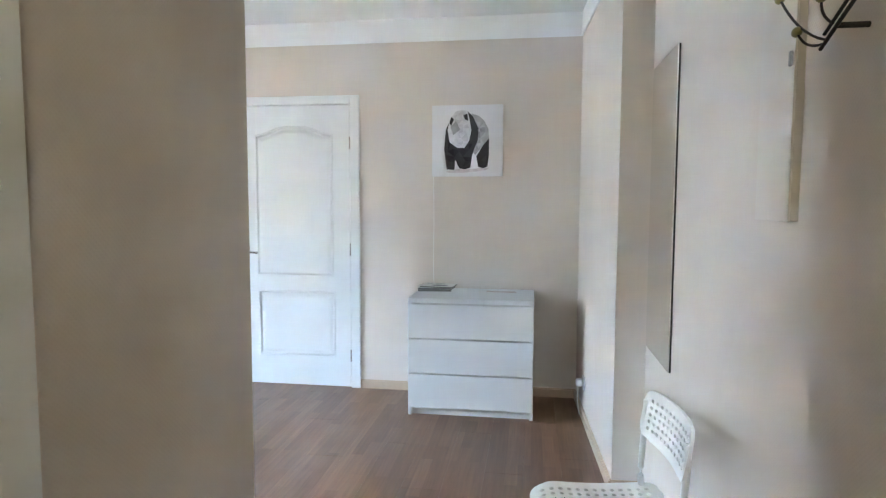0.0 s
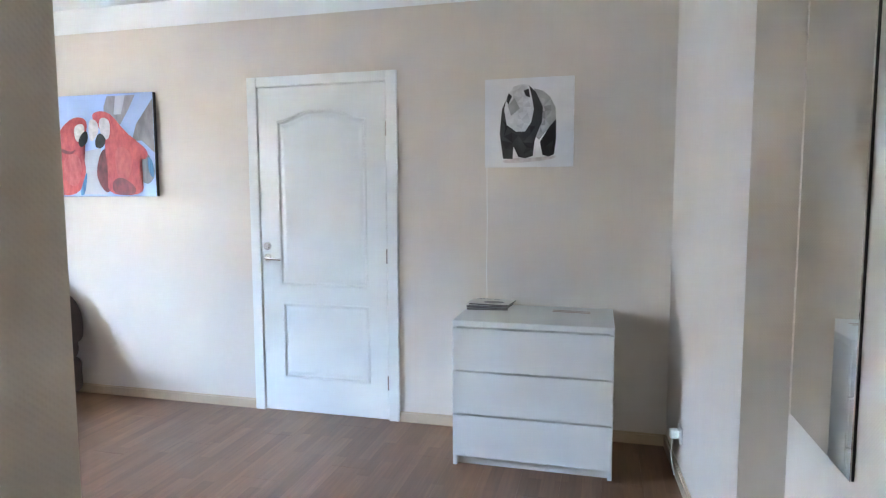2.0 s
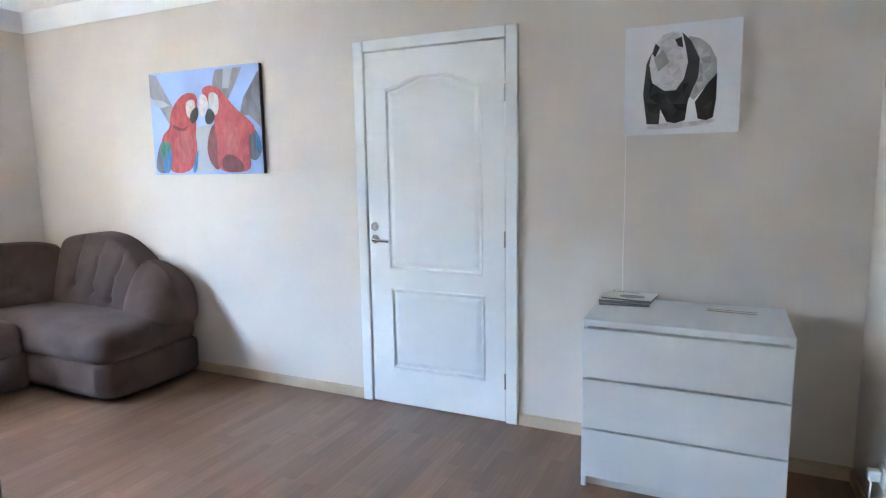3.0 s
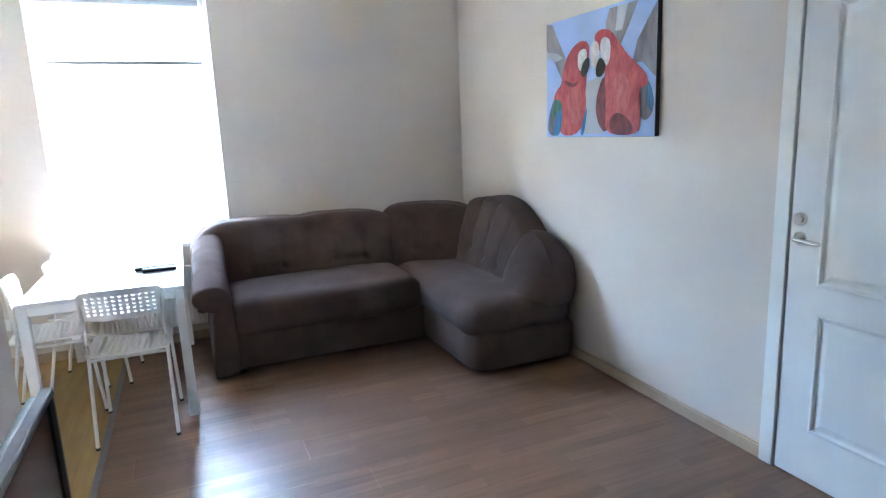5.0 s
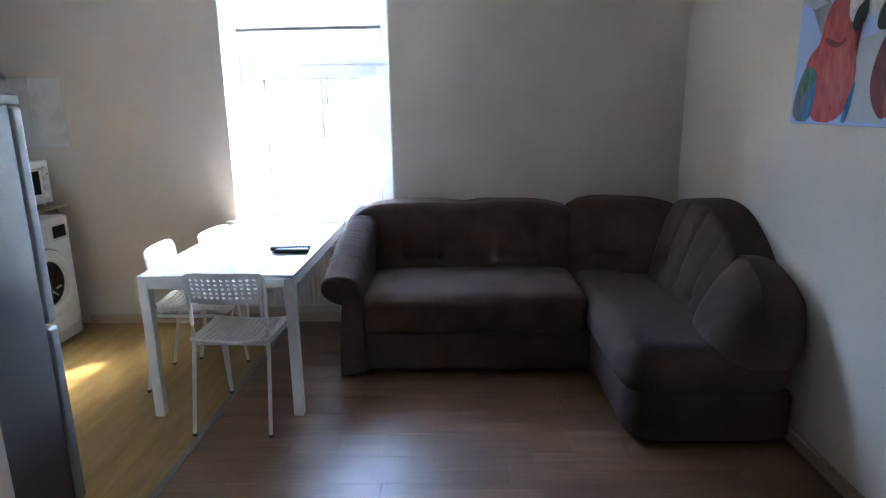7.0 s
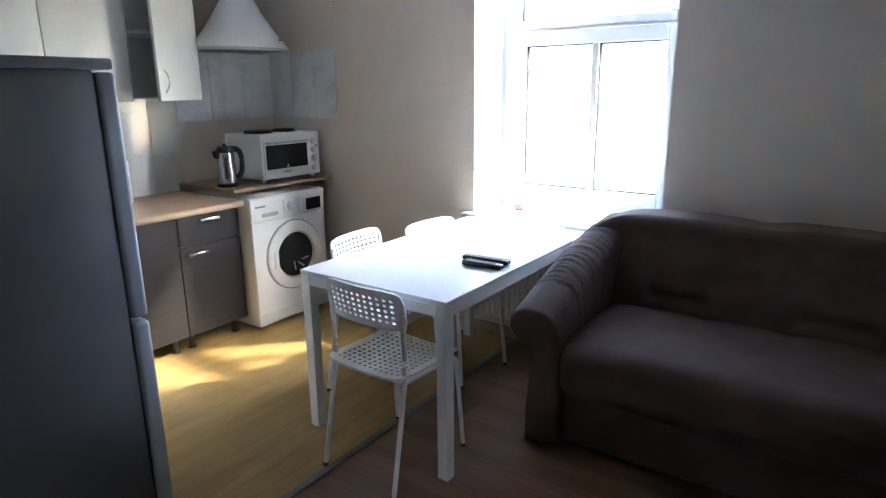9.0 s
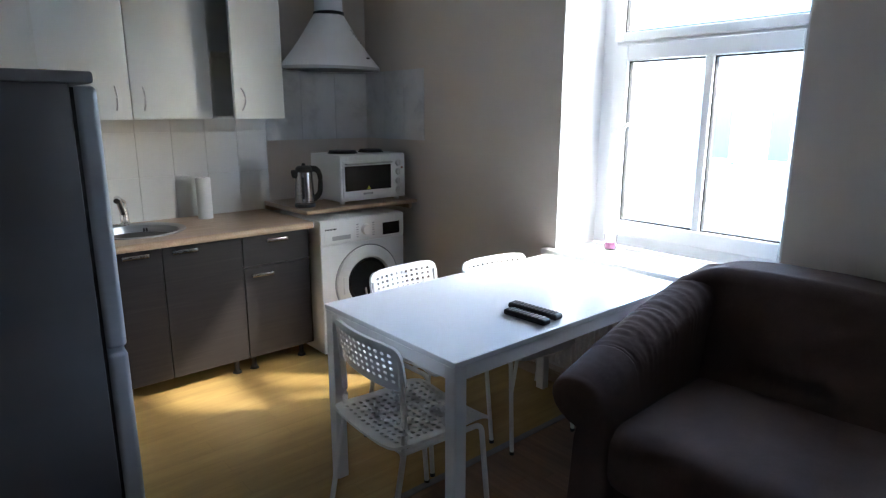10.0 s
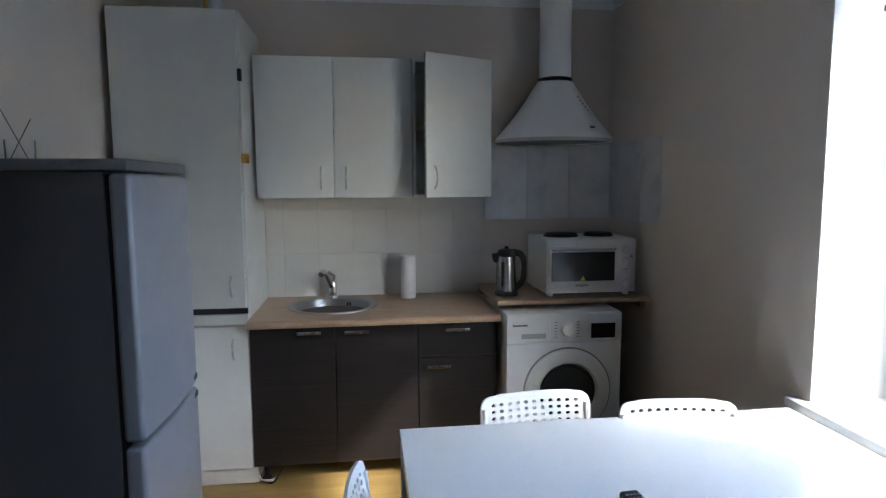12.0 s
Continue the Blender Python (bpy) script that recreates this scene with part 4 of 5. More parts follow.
SKYB, PALE, COAL = ink("sky_ink", (0.36, 0.50, 0.80), 0.10, 3), ink("pale_ink", (0.62, 0.58, 0.59), 0.2, 30), ink("charcoal_ink", (0.03, 0.03, 0.035), 0.4)
picture("canvas_print", "canvas print of red, blue and grey shapes on the beige wall", (-3.42, Y_DOOR, 1.742), 0.488, 0.343, 0.03, CANVAS_EDGE, SKYB, [
    (BARK, [(0.0, 0.0), (0.07, 0.02), (0.15, 0.20), (0.25, 0.40), (0.19, 0.54), (0.10, 0.36), (0.0, 0.22)], 0),
    (HAZE, [(0.0, 0.24), (0.12, 0.27), (0.19, 0.32), (0.10, 0.34), (0.0, 0.29)], 0),
    (BARK, [(0.63, 0.02), (0.86, 0.02), (0.80, 0.16), (0.72, 0.32), (0.60, 0.24), (0.60, 0.12)], 0),
    (HAZE, [(0.70, 0.02), (0.78, 0.02), (0.74, 0.20), (0.68, 0.20)], 0),
    (BARK, [(1.0, 0.06), (1.0, 0.58), (0.90, 0.46), (0.82, 0.46), (0.86, 0.30)], 0),
    (HAZE, [(0.40, 0.56), (0.56, 0.52), (0.60, 0.98), (0.38, 0.98)], 0),
    (SLATE, [(0.09, 0.64), (0.18, 0.60), (0.24, 0.76), (0.16, 0.99), (0.01, 0.99), (0.02, 0.82)], 0),
    (RED, [(0.36, 0.20), (0.46, 0.24), (0.44, 0.40), (0.38, 0.52), (0.44, 0.72), (0.37, 0.99), (0.13, 0.99), (0.20, 0.80), (0.07, 0.74), (0.10, 0.60), (0.18, 0.54), (0.18, 0.42), (0.25, 0.28)], 0),
    (ROSE, [(0.23, 0.60), (0.36, 0.56), (0.40, 0.72), (0.35, 0.92), (0.24, 0.86)], 0),
    (DRED, [(0.20, 0.50), (0.30, 0.56), (0.36, 0.52), (0.31, 0.59), (0.21, 0.55)], 0),
    (GREEN, [(0.09, 0.66), (0.17, 0.68), (0.18, 0.78), (0.11, 0.86), (0.06, 0.80)], 0),
    (BLUE, [(0.12, 0.78), (0.19, 0.74), (0.16, 0.99), (0.07, 0.99)], 0),
    (BLUE, [(0.42, 0.78), (0.44, 0.76), (0.41, 0.99), (0.36, 0.99)], 0),
    (DRED, [(0.58, 0.50), (0.68, 0.56), (0.66, 0.80), (0.62, 0.99), (0.54, 0.90), (0.51, 0.74)], 0),
    (SLATE, [(0.82, 0.52), (0.94, 0.56), (1.0, 0.72), (0.99, 0.84), (0.92, 0.90), (0.84, 0.76)], 0),
    (BLUE, [(0.94, 0.60), (0.99, 0.66), (0.99, 0.84), (0.95, 0.78)], 0),
    (RED, [(0.48, 0.20), (0.57, 0.15), (0.67, 0.20), (0.76, 0.36), (0.86, 0.46), (0.95, 0.56), (0.94, 0.64), (0.88, 0.64), (0.87, 0.80), (0.92, 0.99), (0.60, 0.99), (0.62, 0.78), (0.60, 0.60), (0.60, 0.40)], 0),
    (ROSE, [(0.68, 0.50), (0.80, 0.54), (0.82, 0.72), (0.76, 0.88), (0.68, 0.80)], 0),
    (DRED, [(0.64, 0.86), (0.72, 0.80), (0.84, 0.90), (0.84, 0.99), (0.66, 0.99)], 0),
    (PALE, [(0.34, 0.30), (0.42, 0.27), (0.44, 0.34), (0.40, 0.46), (0.35, 0.45)], 0),
    (COAL, [(0.40, 0.38), (0.46, 0.34), (0.46, 0.46), (0.40, 0.52), (0.37, 0.47)], 0),
    (PALE, [(0.47, 0.24), (0.54, 0.24), (0.56, 0.36), (0.50, 0.46), (0.47, 0.44)], 0),
    (PALE, [(0.56, 0.22), (0.65, 0.24), (0.65, 0.40), (0.61, 0.46), (0.56, 0.36)], 0),
    (COAL, [(0.52, 0.44), (0.56, 0.36), (0.62, 0.44), (0.58, 0.53), (0.52, 0.52)], 0),
])
BLACKFACET, GREYFACET, PALEFACET = facet_ink("black_facets", (0.012, 0.012, 0.014), (0.05, 0.05, 0.053)), facet_ink("grey_facets", (0.26, 0.26, 0.27), (0.46, 0.46, 0.47)), facet_ink("pale_facets", (0.50, 0.50, 0.52), (0.66, 0.66, 0.68))
picture("canvas_print", "small square canvas print of grey and black facets on white", (-0.467, Y_DOOR, 1.805), 0.2485, 0.247, 0.03, plain("white_canvas", (0.72, 0.72, 0.74), 0.75, vary=0.02), plain("white_canvas_face", (0.74, 0.74, 0.76), 0.75, vary=0.03, scale=8), [
    (PALE, [(0.18, 0.93), (0.34, 0.90), (0.60, 0.90), (0.84, 0.87), (0.78, 0.92), (0.50, 0.95), (0.25, 0.96)], 0),
    (GREYFACET, [(0.56, 0.12), (0.66, 0.15), (0.74, 0.22), (0.80, 0.34), (0.81, 0.50), (0.70, 0.60), (0.62, 0.70), (0.56, 0.64), (0.50, 0.40)], 0.035),
    (BLACKFACET, [(0.23, 0.26), (0.27, 0.20), (0.34, 0.50), (0.46, 0.58), (0.54, 0.48), (0.56, 0.36), (0.52, 0.19), (0.50, 0.08), (0.58, 0.16), (0.66, 0.33), (0.65, 0.50), (0.60, 0.62), (0.57, 0.71), (0.55, 0.88), (0.47, 0.905), (0.39, 0.89), (0.415, 0.82), (0.39, 0.77), (0.33, 0.77), (0.325, 0.84), (0.32, 0.91), (0.21, 0.905), (0.17, 0.62), (0.195, 0.34)], 0.04),
    (BLACKFACET, [(0.73, 0.56), (0.81, 0.47), (0.81, 0.70), (0.79, 0.865), (0.73, 0.89), (0.66, 0.87), (0.63, 0.72)], 0.04),
    (PALEFACET, [(0.25, 0.20), (0.33, 0.09), (0.42, 0.065), (0.50, 0.075), (0.53, 0.19), (0.56, 0.35), (0.53, 0.50), (0.46, 0.60), (0.36, 0.60), (0.25, 0.52), (0.22, 0.35)], 0.03),
    (GREYFACET, [(0.26, 0.30), (0.34, 0.22), (0.40, 0.34), (0.30, 0.42)], 0.025),
    (BLACKFACET, [(0.245, 0.25), (0.27, 0.16), (0.31, 0.20), (0.27, 0.29)], 0.02),
    (BLACKFACET, [(0.44, 0.14), (0.50, 0.12), (0.515, 0.22), (0.47, 0.20)], 0.02),
])
cord = thing("hanging_string", "thin white string hanging under the print", "string", (-0.708, Y_DOOR - 0.004, 1.56))
part("strand", tube(bmesh.new(), [(0, 0, 0), (0.003, 0, -0.3), (0.0, 0, -0.6), (0.004, 0, -0.79)], 0.0022, 6), WHITE_PLASTIC, cord)


# ---- chest of drawers ----
def chest():
    e = thing("chest_of_drawers", "white chest with three plain drawers", "dresser", (-0.39, 3.60, 0))
    w, dp = 0.40, 0.495
    part("top", B(-w, w, -0.005, dp, 0.735, 0.765, 0.002), WHITE_LAM, e)
    for s in (-1, 1):
        part("side_panel", B(s * (w - 0.011) - 0.011, s * (w - 0.011) + 0.011, 0.0, dp, 0.0, 0.735, 0.002), WHITE_LAM, e)
    part("back_panel", B(-w + 0.022, w - 0.022, dp - 0.01, dp, 0.02, 0.735), WHITE_LAM, e)
    part("plinth", B(-w + 0.022, w - 0.022, 0.03, 0.046, 0.0, 0.05), WHITE_LAM, e)
    part("carcass", B(-w + 0.022, w - 0.022, 0.03, dp - 0.01, 0.05, 0.727), plain("drawer_carcass_board", (0.62, 0.62, 0.63), 0.6), e)
    for z0, z1 in ((0.056, 0.274), (0.283, 0.502), (0.511, 0.727)):
        bm = B(-w + 0.003, w - 0.003, -0.018, 0.0, z0, z1, 0.002)
        d = part("drawer", bm, WHITE_LAM, e)
        part("drawer_lip", B(-w + 0.024, w - 0.024, 0.001, 0.028, z1 - 0.03, z1 - 0.001), WHITE_LAM, d)


chest()


PAGES = plain("page_edges", (0.16, 0.155, 0.15), 0.8, vary=0.35, scale=90)


def magazine(at, rz, w, h, t, cover):
    e = thing("magazine", "printed magazine lying on the white chest", "magazine", at, rz, "magazines on the chest")
    part("pages", B(-w, w, -h, h, 0.0008, t - 0.0008, 0.0004), PAGES, e)
    c = part("cover", B(-w - 0.001, w + 0.001, -h - 0.001, h + 0.001, t - 0.0008, t, 0), cover, e)
    part("back_cover", B(-w - 0.001, w + 0.001, -h - 0.001, h + 0.001, 0, 0.0008, 0), PAPER_GREY, e)
    return e, c


z = 0.766
for i, (dx, rz, cov) in enumerate(((-0.008, 7, PAPER_GREY), (0.006, -5, PAPER_GREY), (-0.006, 4, PAPER), (0.018, -6, PAPER))):
    e, c = magazine((-0.668 + dx, 3.985, z), rz, 0.113, 0.088, 0.0085, cov)
    z += 0.0088
bm = bmesh.new()
vs = [bm.verts.new((x, y, 0.0089)) for x, y in blob(0.015, -0.025, 0.058, 0.040, 18, seed=31)]
bm.faces.new(vs)
part("cover_picture", bm, GREYMARK, c)
bm = bmesh.new()
for k in range(6):
    box(bm, -0.10 + k * 0.022, -0.083 + k * 0.022, 0.060, 0.072, 0.0086, 0.0089)
part("title_bars", bm, BLACK, c)


def leaflet(at, rz):
    e = thing("leaflet", "narrow paper slip with a red-brown edge on the chest", "paper", at, rz, "slips on the chest")
    part("sheet", B(-0.10, 0.10, -0.022, 0.022, 0, 0.001), PAPER, e)
    part("printed_edge", B(-0.10, 0.10, -0.022, -0.014, 0.0011, 0.0016), PAPER_RED, e)
    part("printed_edge", B(-0.10, 0.10, 0.016, 0.022, 0.0011, 0.0016), PAPER_RED, e)


leaflet((-0.21, 3.95, 0.766), -4)


# ---- hallway ----
def mirror():
    e = thing("wall_mirror", "tall frameless mirror leaning slightly on the hallway wall", "mirror", (X_MIR, 2.41, 1.345))
    part("mirror_glass", B(-0.012, -0.008, -0.23, 0.23, -0.615, 0.615, 0.001), MIRROR, e)
    part("backing", B(-0.0078, -0.002, -0.229, 0.229, -0.614, 0.614), IRON, e, "dark backing board")
    for z in (-0.5, 0.5):
        part("fixing", B(-0.002, 0.0, -0.05, 0.05, z - 0.02, z + 0.02), IRON, e)


mirror()


def hatch():
    e = thing("fuse_box", "flat white fuse box cover on the hallway wall", "fuse box", (X_MIR, 1.17, 1.66))
    part("box", B(-0.016, 0.0, -0.04, 0.14, -0.32, 0.34, 0.001), plain("cream_cover", (0.58, 0.54, 0.49), 0.55, vary=0.03), e)
    part("cover", B(-0.021, -0.0165, -0.042, 0.142, -0.322, 0.342, 0.001), plain("cream_cover_front", (0.66, 0.615, 0.56), 0.5, vary=0.03), e)
    part("catch", B(-0.028, -0.0215, -0.036, -0.026, -0.01, 0.02, 0.002), GREYMARK, e, "small grey catch")


hatch()


def coat_rack():
    e = thing("coat_rack", "black wrought iron coat rack with olive beads on its stems", "coat rack", (X_MIR, 0.92, 1.70))
    part("bar", tube(bmesh.new(), [(-0.05, -0.26, 0.073), (-0.05, 0.032, -0.062)], 0.0034), IRON, e, smooth=True)
    part("bar", tube(bmesh.new(), [(-0.05, -0.26, 0.09), (-0.05, 0.02, -0.04)], 0.003), IRON, e, smooth=True)
    for y, z in ((-0.24, 0.066), (-0.02, -0.036)):
        part("mount", C((0, y, z), (-0.05, y, z), 0.005, seg=12), IRON, e, smooth=True)
    for (y0, z0), (y1, z1), (y2, z2) in (((0.02, -0.055), (0.07, -0.055), (0.105, -0.013)), ((0.015, -0.05), (0.10, -0.02), (0.192, 0.073)), ((-0.01, -0.03), (0.02, -0.01), (0.012, 0.02)), ((-0.12, 0.02), (-0.08, 0.05), (-0.09, 0.09))):
        pts = [Vector((-0.05, y0, z0)).lerp(Vector((-0.06, y1, z1)), t).lerp(Vector((-0.06, y1, z1)).lerp(Vector((-0.06, y2, z2)), t), t) for t in [k / 8 for k in range(9)]]
        s = part("hook", tube(bmesh.new(), pts, 0.0024, 8), IRON, e, smooth=True)
        bm = bmesh.new()
        bmesh.ops.create_uvsphere(bm, u_segments=14, v_segments=10, radius=0.0105, matrix=Matrix.Translation(pts[-1]) @ Matrix.Diagonal((0.85, 1.35, 0.9, 1)))
        part("bead", bm, OLIVE, s, "olive glazed bead", True)


coat_rack()


def ceiling_lamp():
    e = thing("ceiling_lamp", "small round ceiling lamp in the hallway", "lamp", (0.28, -1.0, H))
    part("base_plate", lathe(bmesh.new(), [(0.0001, 0.0), (0.06, 0.0), (0.06, -0.02), (0.02, -0.03), (0.0001, -0.03)], seg=28), WHITE_PLASTIC, e, smooth=True)
    part("socket", C((0, 0, -0.03), (0, 0, -0.08), 0.02, seg=18), WHITE_PLASTIC, e, smooth=True)


ceiling_lamp()

# door in the hallway's side wall, with its casing
d = tagged(new("door_2"), "plain pale door set in the hallway partition", "door", kind="structure")
part("door_frame", B(-0.695, -0.675, 0.465, 0.535, 0.0, 2.12, 0.003), DOORPAINT, d)
part("door_frame", B(-0.695, -0.675, -0.36, -0.29, 0.0, 2.12, 0.003), DOORPAINT, d)
part("door_frame", B(-0.695, -0.675, -0.29, 0.465, 2.05, 2.12, 0.003), DOORPAINT, d)
part("door_leaf", B(-0.695, -0.685, -0.288, 0.463, 0.006, 2.048, 0.003), DOORPAINT, d)


# ---- television ----
def television():
    e = thing("television", "black flat television on a swivel bracket at the partition", "television", (-1.70, 1.575, 0.725))
    bm = bmesh.new()
    for a in ((-0.37, 0.37, 0.195, 0.215), (-0.37, 0.37, -0.215, -0.19), (-0.37, -0.352, -0.19, 0.195), (0.352, 0.37, -0.19, 0.195)):
        box(bm, a[0], a[1], -0.022, 0.004, a[2], a[3], 0.003)
    part("bezel", bm, BLACK, e, "glossy black bezel")
    part("screen", B(-0.352, 0.352, -0.02, -0.004, -0.19, 0.195), SCREEN, e, "dark blank screen")
    part("rear_cover", B(-0.36, 0.36, -0.045, -0.022, -0.205, 0.205, 0.006, 2), BLACK, e, smooth=True)
    part("rear_housing", pillow(bmesh.new(), (0.56, 0.05, 0.30), 0.02, 4, 3, None, (0, -0.07, -0.02)), BLACK, e, smooth=True)
    bm = B(-0.02, 0.02, -0.27, -0.09, -0.02, 0.02, 0.004)
    part("bracket_arm", bm, IRON, e)
    part("bracket_plate", B(-0.1, 0.1, -0.283, -0.265, -0.1, 0.1, 0.003), IRON, e)


television()


# ---- fridge ----
def fridge():
    e = thing("fridge", "tall silver-grey fridge freezer with two doors", "fridge", (-2.918, 0.915, 0))
    hw = 0.27
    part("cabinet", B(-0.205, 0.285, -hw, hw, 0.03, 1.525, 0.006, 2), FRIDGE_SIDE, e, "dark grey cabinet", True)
    part("top_cover", B(-0.265, 0.255, -hw, hw, 1.525, 1.557, 0.008, 2), plain("fridge_top_grey", (0.16, 0.165, 0.175), 0.5, vary=0.05), e, "grey plastic top", True)

    def front(z0, z1):
        def f(p):
            q = Vector(p)
            if p.x < 0:
                q.x -= 0.012 * (1 - (p.y / hw) ** 2)
            return q
        return pillow(bmesh.new(), (0.055, 2 * hw, z1 - z0), 0.014, 8, 4, f, (-0.242, 0, (z0 + z1) / 2))
    lo = part("door", front(0.06, 0.757), FRIDGE_DOOR, e, "silver freezer door", True)
    up = part("door", front(0.772, 1.518), FRIDGE_DOOR, e, "silver fridge door", True)
    part("gasket", B(-0.215, -0.205, -hw + 0.01, hw - 0.01, 0.06, 1.515), RUBBER, e, "black door gasket")
    for d_, z in ((lo, 0.735), (up, 0.80)):
        part("grip", B(-0.274, -0.262, -0.26, -0.14, z - 0.012, z + 0.012, 0.004), BLACK, d_, "dark grip recess")
    part("badge", B(-0.2725, -0.268, -0.20, -0.14, 1.44, 1.455), GREYMARK, up)
    for x, y in ((-0.18, -0.22), (-0.18, 0.22), (0.22, -0.22), (0.22, 0.22)):
        part("foot", C((x, y, 0), (x, y, 0.032), 0.018, seg=14), BLACK, e)


fridge()


def diffuser():
    e = thing("reed_diffuser", "clear glass jar with thin dark reeds on the fridge", "diffuser", (-2.805, 0.95, 1.557))
    bm = lathe(bmesh.new(), [(0.0001, 0.004), (0.034, 0.004), (0.036, 0.062), (0.040, 0.062), (0.039, 0.0), (0.0001, 0.0)], seg=24)
    part("jar", bm, GLASS, e, smooth=True)
    for a, c in (((-0.02, 0.0, 0.008), (0.05, 0.0, 0.16)), ((0.025, 0.005, 0.008), (-0.03, -0.01, 0.125))):
        part("reed", C(a, c, 0.0014, seg=8), REED, e)


diffuser()


# ---- kitchen units ----
def bow_handle(parent, at, length, vertical=True, mat=None, out=0.028, r=0.005):
    """A bowed bar handle that stands out towards +y."""
    pts = []
    for k in range(11):
        s = -1 + 2 * k / 10
        o = out * (1 - abs(s) ** 2.4)
        pts.append((0, o + 0.002, s * length / 2) if vertical else (s * length / 2, o + 0.002, 0))
    bm = tube(bmesh.new(), pts, r, 8)
    ob = part("handle", bm, mat or CHROME, parent, smooth=True)
    ob.location = at
    return ob


def bridge_handle(parent, at, length):
    """A flat chrome bar on two posts, slightly arched."""
    bm = bmesh.new()
    box(bm, -length / 2, length / 2, 0.018, 0.025, -0.009, 0.009, 0.003, 2)
    for s in (-1, 1):
        box(bm, s * (length / 2 - 0.008) - 0.008, s * (length / 2 - 0.008) + 0.008, 0.0, 0.022, -0.009, 0.009, 0.003, 2)
    ob = part("handle", bm, CHROME, parent, "chrome bar handle", True)
    ob.location = at


def base_unit(name, label, x0, x1, fronts):
    """A dark base unit between x0 and x1 (x0 nearer the window); fronts of (x0, x1, z0, z1, handle x, handle z)."""
    e = thing(name, label, "cabinet", (x0, -0.60, 0), group="kitchen base units")
    w = x1 - x0
    part("body", B(0.001, w - 0.001, 0.0, 0.515, 0.10, 0.795, 0.001), plain("carcass_board", (0.05, 0.04, 0.038), 0.6), e)
    for a, c, z0, z1, hx, hz in fronts:
        d_ = part("drawer" if z1 - z0 < 0.3 else "door", B(a - x0 + 0.002, c - x0 - 0.002, 0.5165, 0.535, z0, z1, 0.0015), DARK, e, "dark brown wood-effect front")
        bridge_handle(d_, (hx - x0, 0.535, hz), 0.125)
    for x in (0.05, w - 0.05):
        for y in (0.06, 0.46):
            f = C((x, y, 0.012), (x, y, 0.10), 0.014, seg=14)
            cyl(f, (x, y, 0.0), (x, y, 0.014), 0.026, 0.02, seg=16)
            part("foot", f, BLACK, e, "black adjustable foot", True)


base_unit("base_cabinet", "dark brown sink cabinet with two doors and chrome handles", -4.058, -3.24, [(-3.648, -3.24, 0.097, 0.79, -3.522, 0.766), (-4.058, -3.648, 0.097, 0.79, -3.756, 0.764)])
base_unit("base_cabinet", "dark brown cabinet with a drawer over a door", -4.462, -4.06, [(-4.462, -4.06, 0.625, 0.79, -4.255, 0.758), (-4.462, -4.06, 0.097, 0.615, -4.16, 0.572)])


def worktop():
    e = thing("worktop", "beech-effect kitchen worktop with a round sink cut in", "worktop", (-3.85, -0.35, 0.815))
    cx, cy, rx, ry = 0.225, -0.025, 0.215, 0.215
    x0, x1, y0, y1, z0, z1 = -0.615, 0.61, -0.32, 0.318, -0.018, 0.02
    bm = bmesh.new()
    for zz in (z0, z1):
        outer = [(x0, y0), (x1, y0), (x1, y1), (x0, y1)]
        hole = [(cx + rx * math.cos(2 * math.pi * k / 40), cy + ry * math.sin(2 * math.pi * k / 40)) for k in range(40)]
        ls = [[bm.verts.new((x, y, zz)) for x, y in pts] for pts in (outer, hole)]
        es = [bm.edges.new((q[i], q[(i + 1) % len(q)])) for q in ls for i in range(len(q))]
        bmesh.ops.triangle_fill(bm, edges=es, use_beauty=True)
        if zz == z0:
            low = ls
    for a, c in zip(low, ls):
        for i in range(len(a)):
            j = (i + 1) % len(a)
            bm.faces.new((a[i], a[j], c[j], c[i]))
    part("slab", bm, WORKTOP, e)
    part("front_edge", C((x0, y1, 0.001), (x1, y1, 0.001), 0.019, seg=16), WORKTOP, e, "rounded front edge", True)
    part("end_strip", B(x0 - 0.004, x0 - 0.0005, y0, y1 + 0.018, z0, z1 + 0.002), STEEL, e, "metal end strip")
    s = part("sink", lathe(bmesh.new(), [(0.238, 0.021), (0.236, 0.026), (0.215, 0.026), (0.200, 0.018), (0.190, -0.08), (0.165, -0.13), (0.03, -0.14), (0.0001, -0.14)], (cx, cy, 0), 48), brushed("sink_steel", (0.36, 0.36, 0.37), 0.36), e, "round stainless steel sink", True)
    bm = bmesh.new()
    for k in range(4):
        box(bm, cx - 0.12 + k * 0.014, cx - 0.112 + k * 0.014, cy - 0.178, cy - 0.172, -0.018, 0.002)
    part("overflow", bm, BLACK, s, "dark overflow slots")
    return e


worktop()


def tap():
    e = thing("tap", "chrome mixer tap behind the sink", "tap", (-3.615, -0.585, 0.841))
    bm = lathe(bmesh.new(), [(0.03, 0.0), (0.029, 0.008), (0.024, 0.014), (0.023, 0.075), (0.02, 0.092), (0.0001, 0.098)], seg=24)
    part("body", bm, CHROME, e, smooth=True)
    part("spout", tube(bmesh.new(), bend([(0, 0.0, 0.05), (0.03, 0.05, 0.135), (0.045, 0.085, 0.165), (0.055, 0.12, 0.15)], 0.02), 0.016, 12), CHROME, e, smooth=True)
    part("lever", tube(bmesh.new(), bend([(0, 0, 0.085), (-0.012, -0.005, 0.125), (0.02, 0.03, 0.15)], 0.012), 0.009, 10), CHROME, e, smooth=True)


